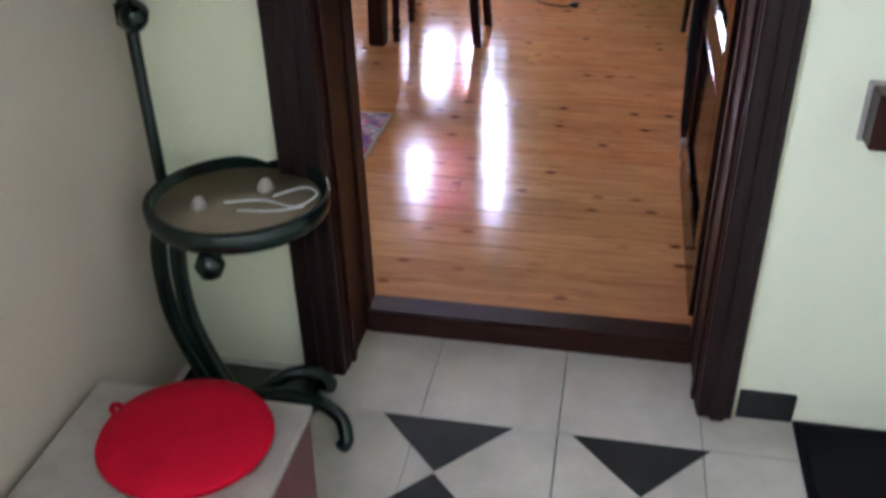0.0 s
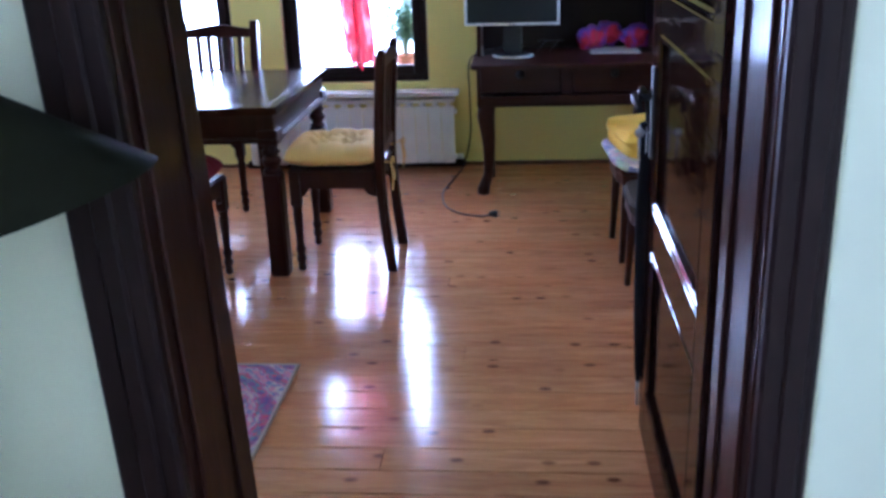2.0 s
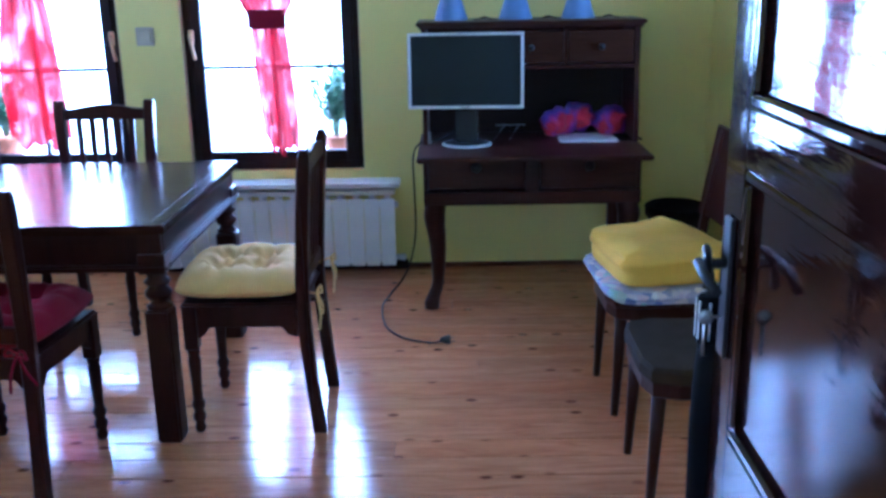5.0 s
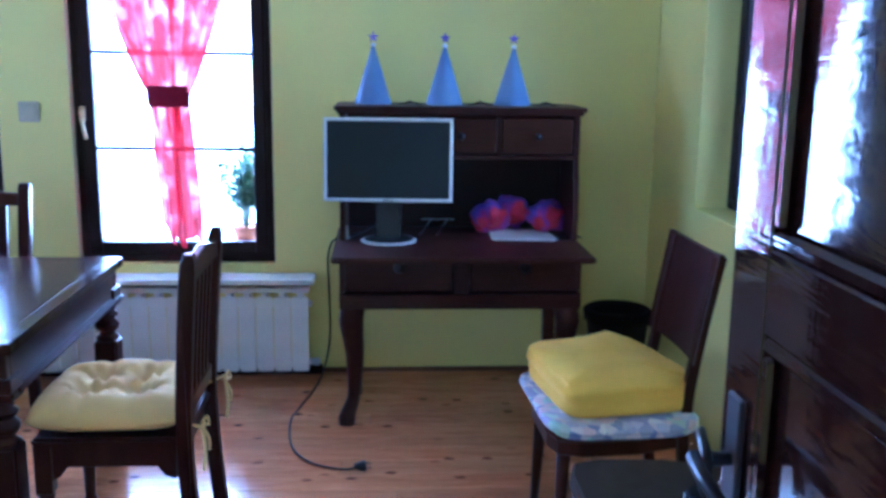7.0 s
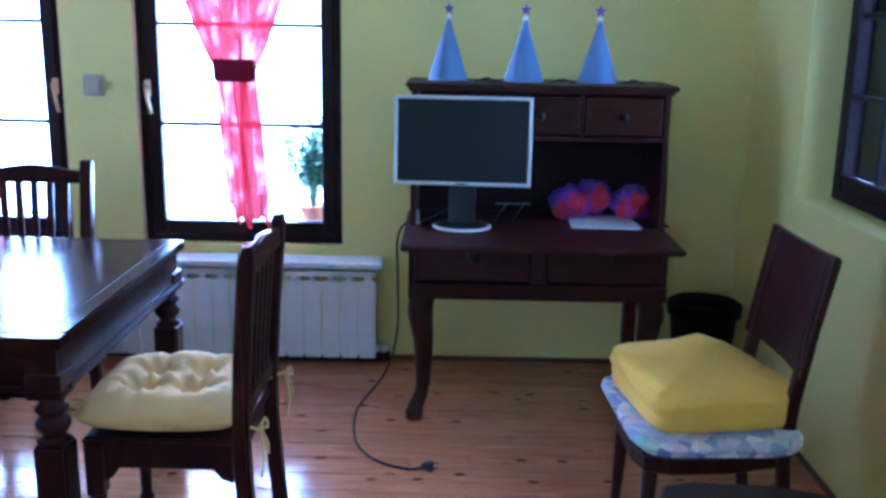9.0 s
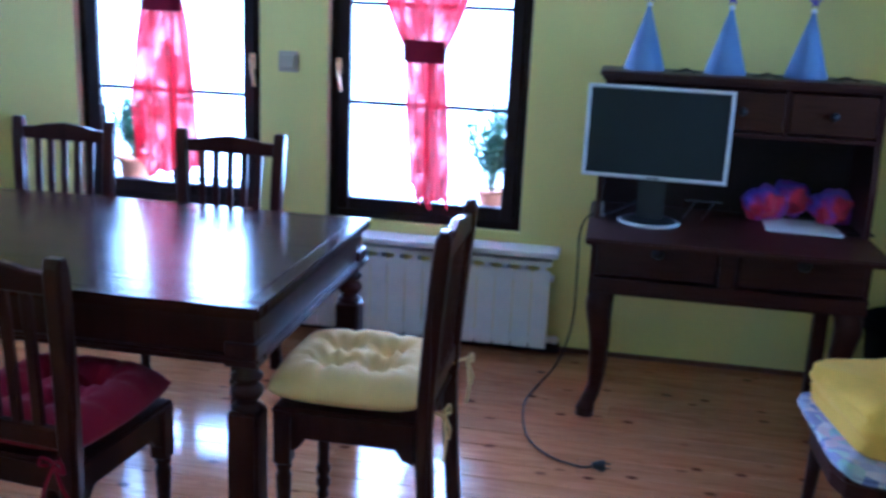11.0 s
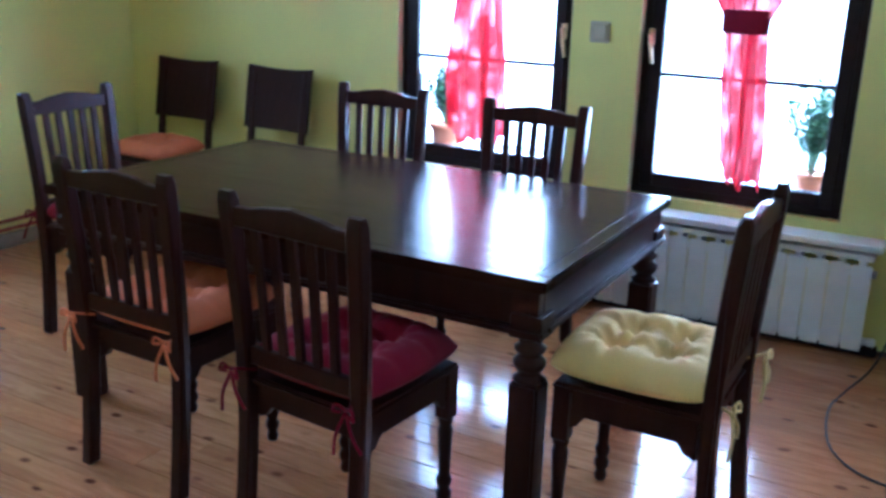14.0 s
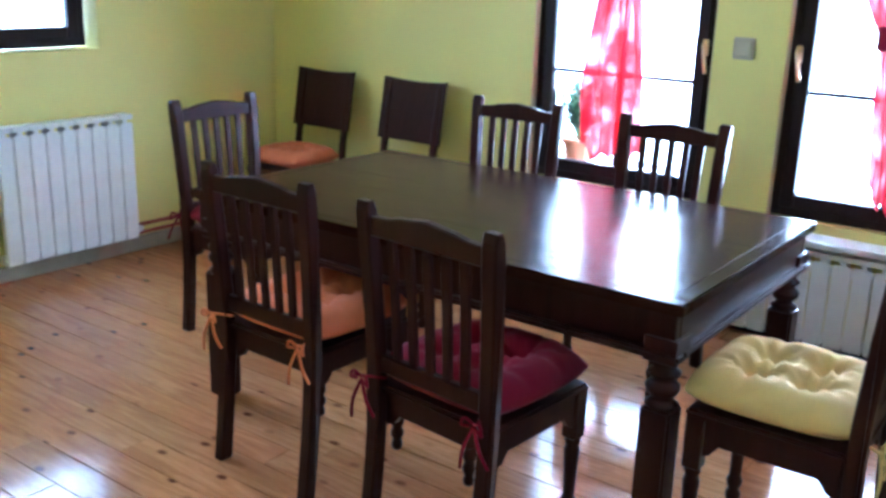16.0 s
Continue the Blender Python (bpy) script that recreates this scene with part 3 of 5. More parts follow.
for outer, x, s in ((0.088, DX0, 1), (0.062, DX1, -1)):
    part("jamb", leaning(cube(x - s * (0.079 if s > 0 else 0.004), x + s * 0.022, 1.20, 1.50, HALL, DTOP - 0.022, 0.003), s), M_JAMB, frame_door)
    part("jamb_moulding", leaning(join(cube(x + s * 0.022, x + s * 0.030, 1.235, 1.262, HALL, DTOP - 0.03, 0.003), cube(x + s * 0.022, x + s * 0.030, 1.40, 1.43, HALL, DTOP - 0.03, 0.003)), s), M_JAMB, frame_door)
    part("architrave", leaning(join(cube(x + s * 0.020, x - s * outer, 1.170, 1.199, HALL, DTOP + 0.08, 0.006), cube(x - s * 0.010, x - s * 0.045, 1.160, 1.172, HALL, DTOP + 0.08, 0.005)), s, True), M_FRAME, frame_door)
    part("architrave", leaning(cube(x + s * 0.0, x - s * 0.092, 1.481, 1.505, 0.0, DTOP + 0.08, 0.006), s, True), M_JAMB, frame_door)
part("head", cube(DX0 - 0.075, DX1, 1.20, 1.50, DTOP - 0.022, DTOP + 0.004, 0.003), M_JAMB, frame_door)
part("architrave", cube(DX0 - 0.082, DX1 + 0.082, 1.168, 1.199, DTOP, DTOP + 0.082, 0.006), M_FRAME, frame_door)
structure("threshold", cube(DX0 + 0.022, DX1 - 0.022, 1.385, 1.478, HALL - 0.01, 0.022, 0.008, 2), M_THRESHOLD, "worn dark wooden door threshold", "threshold")


def panel_door(m):
    """A leaf along +y from its hinge at the origin; its faces look along x."""
    door = thing("door_1", m, "open glossy dark brown panelled wooden door", "door")
    door["kind"] = "structure"
    L, H, th = 0.915, 2.02, 0.042
    st = 0.105
    rails = [(0.0, 0.145), (0.595, 0.71), (1.175, 1.272), (1.90, H)]
    part("stile", cube(-th, 0, 0.0, st, 0, H, 0.003), M_DOOR, door)
    part("stile", cube(-th, 0, L - st, L, 0, H, 0.003), M_DOOR, door)
    for za, zb in rails:
        part("rail", cube(-th, 0, st, L - st, za, zb, 0.003), M_DOOR, door)
    for (_, za), (zb, _) in zip(rails, rails[1:]):
        panel = part("panel", cube(-th + 0.014, -0.014, st - 0.005, L - st + 0.005, za - 0.005, zb + 0.005, 0), M_DOOR, door)
        for s in (-1, 1):
            xf = -th if s < 0 else 0.0
            xi = xf - s * 0.013
            bead = []
            for a, b in (((st, za), (L - st, za)), ((st, zb), (L - st, zb)), ((st, za), (st, zb)), ((L - st, za), (L - st, zb))):
                ya, yb = min(a[0], b[0]), max(a[0], b[0])
                z1, z2 = min(a[1], b[1]), max(a[1], b[1])
                if z1 == z2:
                    d = 0.022 if z1 == za else -0.022
                    bead.append(cube(min(xf, xi), max(xf, xi), ya, yb, min(z1, z1 + d), max(z1, z1 + d), 0.006))
                else:
                    d = 0.022 if ya == st else -0.022
                    bead.append(cube(min(xf, xi), max(xf, xi), min(ya, ya + d), max(ya, ya + d), z1 + 0.022, z2 - 0.022, 0.006))
            part("panel_moulding", join(*bead), M_DOOR, panel)
    for s in (-1, 1):
        xf = -th if s < 0 else 0.0
        h = part("door_handle", join(cube(xf, xf + s * 0.008, L - 0.078, L - 0.034, 0.84, 1.085, 0.003), tube([(xf, L - 0.056, 1.005), (xf + s * 0.055, L - 0.056, 1.005)], 0.009),
                                     tube([(xf + s * 0.05, L - 0.05, 1.005), (xf + s * 0.055, L - 0.10, 1.002), (xf + s * 0.05, L - 0.17, 0.992)], [0.010, 0.009, 0.008])), M_IRON, door, "dark iron lever handle on a long plate")
    part("lock_plate", cube(-th + 0.008, -0.008, L, L + 0.003, 0.86, 1.06, 0.001), M_STEEL, door, "worn steel lock plate")
    key = part("key", join(cube(-th - 0.026, -th - 0.008, L - 0.058, L - 0.054, 0.908, 0.912, 0.001), moved(lathe([(0.006, 0), (0.013, 0.001), (0.013, 0.004), (0.006, 0.005)], 12), Matrix.Translation((-th - 0.035, L - 0.056, 0.91)) @ pose(0, 0, 0, 90, 0, 0))), M_STEEL, door, "small steel key in the lock")
    part("key_tag", tube([(-th - 0.036, L - 0.056, 0.90), (-th - 0.036, L - 0.057, 0.84)], 0.003, 6), M_STEEL, door)
    return door


panel_door(pose(0.540, 1.525, 0.012, 0, 0, -0.5))


# ---- dining furniture ----
def post_line(z):
    """How far back a chair's back post stands at height z."""
    return -0.190 - 0.035 * ((0.44 - z) / 0.44) ** 1.5 if z < 0.44 else -0.190 - 0.035 * ((z - 0.44) / 0.515) ** 1.4


def splayed(bm):
    """Widen a piece of a chair's back towards its top."""
    for v in bm.verts:
        v.co.x *= 1 + 0.085 * max(0.0, (v.co.z - 0.46) / 0.48)
    return bm


def dining_chair(m, label):
    """A dark hardwood chair that looks along +y, its seat's middle over the origin."""
    ch = thing("dining_chair", m, label, "chair", "chairs round the table")
    zs = [0, 0.12, 0.25, 0.36, 0.44, 0.54, 0.66, 0.78, 0.88, 0.93, 0.952]
    for s in (-1, 1):
        half = [0.021] * 9 + [0.019, 0.011]
        outline = [(post_line(z) - h, z) for z, h in zip(zs, half)] + [(post_line(z) + h, z) for z, h in list(zip(zs, half))[::-1]]
        part("back_post", splayed(moved(slab(outline, 0.042, "x", 0.005), pose(s * 0.189, 0, 0))), M_DARK, ch)
    crest = [(-0.168, 0.866), (0.168, 0.866), (0.168, 0.914), (0.12, 0.917), (0.085, 0.926), (0.045, 0.931), (0.0, 0.937), (-0.045, 0.931), (-0.085, 0.926), (-0.12, 0.917), (-0.168, 0.914)]
    part("top_rail", splayed(moved(slab(crest, 0.026, "y", 0.004), pose(0, post_line(0.89), 0))), M_DARK, ch)
    part("lower_rail", cube(-0.168, 0.168, post_line(0.52) - 0.012, post_line(0.52) + 0.012, 0.495, 0.545, 0.004), M_DARK, ch)
    for i in range(5):
        x = -0.168 + 0.336 * (i + 1) / 6
        ol = [(post_line(z) - 0.007, z) for z in (0.54, 0.64, 0.74, 0.87)] + [(post_line(z) + 0.007, z) for z in (0.87, 0.74, 0.64, 0.54)]
        part("slat", splayed(moved(slab(ol, 0.026, "x", 0.002), pose(x, 0, 0))), M_DARK, ch)
    part("seat", cube(-0.205, 0.205, -0.195, 0.215, 0.432, 0.456, 0.008, 2), M_DARK, ch)
    for y in (-0.165, 0.185):
        scallop = [(-0.17, 0.432), (-0.17, 0.335), (-0.145, 0.345), (-0.125, 0.372), (0.125, 0.372), (0.145, 0.345), (0.17, 0.335), (0.17, 0.432)]
        part("apron", moved(slab(scallop, 0.022, "y", 0.002), pose(0, y, 0)), M_DARK, ch)
    for x in (-0.182, 0.182):
        scallop = [(-0.165, 0.432), (-0.165, 0.335), (-0.135, 0.345), (-0.115, 0.372), (0.125, 0.372), (0.145, 0.345), (0.165, 0.335), (0.165, 0.432)]
        part("apron", moved(slab(scallop, 0.022, "x", 0.002), pose(x, 0, 0)), M_DARK, ch)
    turned = [(0.012, 0), (0.017, 0.006), (0.019, 0.02), (0.014, 0.035), (0.022, 0.05), (0.022, 0.065), (0.015, 0.078), (0.021, 0.09), (0.023, 0.105), (0.016, 0.12), (0.018, 0.18), (0.022, 0.26), (0.017, 0.275), (0.023, 0.288), (0.017, 0.30)]
    for s in (-1, 1):
        part("front_leg", moved(join(lathe(turned, 16), cube(-0.023, 0.023, -0.023, 0.023, 0.298, 0.44, 0.003)), pose(s * 0.180, 0.188, 0)), M_DARK, ch)
    return ch


def cushion_height(u, v, depth):
    """Height of a pad with four tufts, puckered round each of them."""
    e = (1 - abs(u) ** 3.6) * (1 - abs(v) ** 3.6)
    h = max(e, 0) ** 0.5
    dip, pucker = 0.0, 0.0
    for a in (-0.31, 0.31):
        for b in (-0.31, 0.31):
            d = math.hypot(u - a, v - b)
            dip += math.exp(-(d / 0.17) ** 2) + 0.35 * math.exp(-(d / 0.34) ** 2)
            ang = math.atan2(v - b, u - a)
            pucker += math.exp(-((d - 0.2) / 0.2) ** 2) * (1 - 2 * abs(math.sin(4.5 * ang + 2 * a + 3.5 * b)) ** 0.7)
    crease = sum(0.26 * math.exp(-((u - a) / 0.07) ** 2) * abs(v) ** 0.8 + 0.26 * math.exp(-((v - a) / 0.07) ** 2) * abs(u) ** 0.8 for a in (-0.31, 0.31))
    return depth * h * (1 - 0.80 * min(dip, 1) - 0.55 * min(crease, 0.9) + 0.13 * pucker) + h * 0.006 * noise.noise(Vector((u * 3, v * 3, depth * 90)))


def seat_cushion(m, cloth, label, size=0.428, depth=0.076, ties=True):
    cu = thing("seat_cushion", m, label, "cushion", "seat cushions")
    r = size / 2
    mid = 0.044

    def top(u, v):
        a, b = math.sin((u - 0.5) * math.pi), math.sin((v - 0.5) * math.pi)
        sq = 1 - 0.06 * a * a * b * b
        return (a * r * sq * (1 - 0.03 * abs(b)), b * r * sq, mid + cushion_height(a, b, depth))

    def under(u, v):
        a, b = math.sin((u - 0.5) * math.pi), math.sin((v - 0.5) * math.pi)
        sq = 1 - 0.06 * a * a * b * b
        return (-a * r * sq * (1 - 0.03 * abs(b)), b * r * sq, mid - (mid - 0.001) * max((1 - abs(a) ** 5) * (1 - abs(b) ** 5), 0) ** 0.5)

    bm = join(sheet(top, 56, 56), sheet(under, 56, 56))
    bmesh.ops.remove_doubles(bm, verts=bm.verts[:], dist=0.0004)
    part("pad", bm, cloth, cu)
    if ties:
        for s in (-1, 1):
            x = s * 0.19
            bits = [tube(smooth_line([(s * 0.16, -r + 0.01, 0.02), (x, -r - 0.03, 0.03), (x + s * 0.028, -r - 0.055, 0.035)]), 0.004, 6),
                    tube(smooth_line([(x, -r - 0.05, 0.035), (x + 0.025, -r - 0.06, 0.045), (x + 0.035, -r - 0.062, 0.02), (x + 0.01, -r - 0.055, 0.028)]), 0.004, 6),
                    tube(smooth_line([(x, -r - 0.05, 0.035), (x - 0.02, -r - 0.06, 0.05), (x - 0.03, -r - 0.06, 0.03), (x - 0.01, -r - 0.055, 0.03)]), 0.004, 6),
                    tube(smooth_line([(x, -r - 0.05, 0.03), (x - 0.02, -r - 0.062, -0.03), (x - 0.03, -r - 0.058, -0.085)]), 0.0045, 6),
                    tube(smooth_line([(x, -r - 0.05, 0.03), (x + 0.03, -r - 0.062, -0.02), (x + 0.055, -r - 0.058, -0.06)]), 0.0045, 6)]
            part("tie", join(*bits), cloth, cu, "cloth tie knotted round the post")
    return cu


CHAIRS = [(-1.354, 3.592, -5.5, M_CRIMSON, "dark-stained wooden slat-back chair with a crimson cushion"),
          (-2.016, 3.652, -2.0, M_ORANGE, "dark-stained wooden slat-back chair with an orange cushion"),
          (-2.960, 4.265, -88.0, M_CRIMSON, "dark-stained wooden slat-back chair at the table's far end"),
          (-0.645, 3.985, 90.0, M_CREAM, "dark-stained wooden slat-back chair with a cream cushion"),
          (-2.265, 4.935, 180.0, None, "dark-stained wooden slat-back chair between table and window wall"),
          (-1.532, 4.915, 180.0, None, "dark-stained wooden slat-back chair between table and window wall")]
CUSHION = {M_CRIMSON.name: "crimson tufted seat cushion tied to a chair", M_ORANGE.name: "orange tufted seat cushion tied to a chair", M_CREAM.name: "cream tufted seat cushion tied to a chair"}
first = None
for x, y, turn, cloth, label in CHAIRS:
    tall = 1.028 if y > 3.8 else 1.0
    m = at_z(x, y, 0, turn) @ Matrix.Diagonal((1, 1, tall, 1))
    if first is None:
        first = dining_chair(m, label)
    else:
        tagged(copy_thing(first, m), label)
    if cloth:
        seat_cushion(m @ pose(0, 0.026 if cloth is M_CREAM else 0.015, 0.456), cloth, CUSHION[cloth.name])


def dining_table():
    ta = thing("dining_table", at_z(-1.76, 4.235, 0), "large dark-stained wooden dining table with turned legs", "table")
    w, d = 1.80, 1.07
    a, b = w / 2, d / 2
    boards = 5
    for i in range(boards):
        y0, y1 = -b + 0.05 + (d - 0.10) * i / boards, -b + 0.05 + (d - 0.10) * (i + 1) / boards
        part("board", cube(-a + 0.05, a - 0.05, y0 + 0.0002, y1 - 0.0002, 0.728, 0.7592, 0.0005), M_TABLE, ta)
    for n, q in (("edge_moulding", cube(-a, a, -b, -b + 0.05, 0.728, 0.7595, 0.004, 2)), ("edge_moulding", cube(-a, a, b - 0.05, b, 0.728, 0.7595, 0.004, 2)),
                 ("edge_moulding", cube(-a, -a + 0.05, -b + 0.0505, b - 0.0505, 0.728, 0.7595, 0.004, 2)), ("edge_moulding", cube(a - 0.05, a, -b + 0.0505, b - 0.0505, 0.728, 0.7595, 0.004, 2))):
        part(n, q, M_TABLE, ta)
    ia, ib = a - 0.022, b - 0.022
    for q in (cube(-ia, ia, -ib, -ib + 0.03, 0.625, 0.728), cube(-ia, ia, ib - 0.03, ib, 0.625, 0.728), cube(-ia, -ia + 0.03, -ib + 0.03, ib - 0.03, 0.625, 0.728), cube(ia - 0.03, ia, -ib + 0.03, ib - 0.03, 0.625, 0.728)):
        part("apron", q, M_DARK, ta)
    oa, ob = a - 0.004, b - 0.004
    for q in (cube(-oa, oa, -ob, -ob + 0.05, 0.604, 0.626, 0.006, 2), cube(-oa, oa, ob - 0.05, ob, 0.604, 0.626, 0.006, 2), cube(-oa, -oa + 0.05, -ob + 0.05, ob - 0.05, 0.604, 0.626, 0.006, 2), cube(oa - 0.05, oa, -ob + 0.05, ob - 0.05, 0.604, 0.626, 0.006, 2)):
        part("lower_moulding", q, M_DARK, ta)
    turned = [(0.040, 0.47), (0.043, 0.478), (0.031, 0.486), (0.026, 0.494), (0.036, 0.503), (0.043, 0.516), (0.043, 0.527), (0.034, 0.538), (0.027, 0.546), (0.040, 0.555), (0.042, 0.564), (0.029, 0.573), (0.036, 0.60)]
    for sx in (-1, 1):
        for sy in (-1, 1):
            part("leg", moved(join(cube(-0.041, 0.041, -0.041, 0.041, 0.0, 0.47, 0.007, 2), lathe(turned, 20), cube(-0.044, 0.044, -0.044, 0.044, 0.595, 0.66, 0.003)), pose(sx * (a - (0.054 if sx > 0 else 0.085)), sy * (b - 0.056), 0)), M_DARK, ta)
    return ta


dining_table()


# ---- plain-back chairs along the walls ----
def plain_chair(m, label, seat_cloth=None):
    """A chair with a bent board for a back; with a seat cloth it is a stool without one."""
    ch = thing("padded_stool", m, label, "stool") if seat_cloth else thing("plain_back_chair", m, label, "chair", "plain-back chairs along the walls")
    seat = [(-0.16, -0.20), (0.16, -0.20), (0.205, -0.05), (0.215, 0.12), (0.19, 0.195), (0.12, 0.215), (-0.12, 0.215), (-0.19, 0.195), (-0.215, 0.12), (-0.205, -0.05)]
    part("seat", moved(slab(seat, 0.05, "z", 0.010), pose(0, 0, 0.425)), seat_cloth or M_PLAINCHAIR, ch)
    part("seat_rim", moved(slab([(x * 0.97, y * 0.97) for x, y in seat], 0.05, "z", 0.004), pose(0, 0, 0.385)), M_PLAINCHAIR, ch)
    for s in (-1, 1):
        zs = [0, 0.2, 0.4, 0.55, 0.75, 0.94][:3 if seat_cloth else 6]
        back = [-0.235, -0.205, -0.185, -0.195, -0.225, -0.262][:3 if seat_cloth else 6]
        ol = [(y - 0.016, z) for y, z in zip(back, zs)] + [(y + 0.016, z) for y, z in list(zip(back, zs))[::-1]]
        part("back_leg" if seat_cloth else "back_post", moved(slab(ol, 0.032, "x", 0.004), pose(s * 0.172, 0, 0)), M_PLAINCHAIR, ch)
        part("front_leg", tube([(s * 0.165, 0.165, 0.40), (s * 0.172, 0.180, 0.0)], [0.022, 0.013], 12), M_PLAINCHAIR, ch)

    if seat_cloth:
        return ch

    def board(side):
        def f(u, v):
            x = (2 * u - 1) * 0.212
            z = 0.630 + (0.325 - 0.014 * (1 - (x / 0.212) ** 2)) * v
            return (x, -0.208 - 0.058 * ((z - 0.60) / 0.34) - 0.020 * (1 - (x / 0.212) ** 2) + side * 0.007 + 0.016, z)
        return f
    front, rear = sheet(board(1), 12, 6), sheet(board(-1), 12, 6)
    bmesh.ops.reverse_faces(front, faces=front.faces[:])
    edge = bmesh.new()
    loops = []
    for side in (1, -1):
        f = board(side)
        loops.append([edge.verts.new(f(i / 12, 0)) for i in range(13)] + [edge.verts.new(f(1, j / 6)) for j in range(1, 7)] + [edge.verts.new(f(1 - i / 12, 1)) for i in range(1, 13)] + [edge.verts.new(f(0, 1 - j / 6)) for j in range(1, 6)])
    k = len(loops[0])
    for i in range(k):
        edge.faces.new((loops[0][i], loops[0][(i + 1) % k], loops[1][(i + 1) % k], loops[1][i]))
    part("backrest", join(front, rear, edge), M_PLAINCHAIR, ch)
    return ch


plain_chair(at_z(-3.832, 5.36, 0, 180), "dark plywood-back chair by the window wall, orange cushion on it")
plain_chair(at_z(-3.200, 5.36, 0, 178), "dark plywood-back chair against the window wall")
plain_chair(at_z(0.772, 4.070, 0, 92), "dark plywood-back chair with folded cloths on its seat")
plain_chair(at_z(0.775, 3.445, 0, 90), "dark wooden stool with an olive grey padded seat", M_OLIVE)
seat_cushion(at_z(-3.832, 5.35, 0.452, 180), M_ORANGE, "orange tufted seat cushion on a plywood-back chair", 0.38, 0.07, False)


def folded(name, m, cloth, label, w, d, thick, slits, seed, peak=0.0, droop=0.0):
    """A cloth folded into a soft pad: one rounded fold in front, slits between the layers on the other sides."""
    zs = 14

    def f(u, v):
        a = 2 * math.pi * u
        cx, cy = math.cos(a), math.sin(a)
        ring = (math.copysign(abs(cx) ** 0.30, cx), math.copysign(abs(cy) ** 0.30, cy))
        j = v * (zs + 4)
        if j < 2:
            k, z = j / 2 * 0.955, 0.0
        elif j > zs + 2:
            k, z = (zs + 4 - j) / 2 * 0.955, 1.0
        else:
            q = (j - 2) / zs
            k, z = 0.955 + 0.045 * math.sin(math.pi * q) ** 0.45, q
            open_side = min(1.0, max(0.0, 0.15 + cy * 0.6 - cx * 0.75))
            k -= 0.050 * open_side * sum(math.exp(-((q - (i + 1) / (slits + 1)) / 0.055) ** 2) for i in range(slits))
        p = Vector((ring[0] * w / 2 * k, ring[1] * d / 2 * k, 0))
        sag = 0.24 * noise.noise(Vector((p.x * 6, p.y * 6, seed))) + 0.05 * noise.noise(Vector((p.x * 22, p.y * 22, seed)))
        lift = peak * math.exp(-((p.x - w * 0.18) / 0.07) ** 2 - ((p.y - d * 0.47) / 0.06) ** 2)
        p.z = thick * z * (1 + sag - 0.10 * (p.y < -d * 0.4)) + lift * z
        p.z -= droop * max(0.0, min(1.0, (-p.y - d * 0.43) / (d * 0.07)))
        p.x += 0.024 * noise.noise(Vector((p.y * 8, z * 4, seed))) * z
        p.y += 0.024 * noise.noise(Vector((p.x * 8, z * 3, seed + 5))) * z
        return p
    bm = sheet(f, 80, zs + 4)
    bmesh.ops.remove_doubles(bm, verts=bm.verts[:], dist=0.0002)
    bmesh.ops.recalc_face_normals(bm, faces=bm.faces[:])
    return single(name, bm, cloth, label, "textile", m)


folded("folded_cloth", at_z(0.762, 4.050, 0.4525, 3), M_PRINT, "folded printed cotton cloth lying on a chair", 0.46, 0.49, 0.030, 2, 3, 0.0, 0.022)
folded("yellow_towel", at_z(0.768, 4.075, 0.4835, 9), M_YELLOW, "folded yellow terry towel on a printed cloth", 0.40, 0.435, 0.100, 1, 5, 0.032)


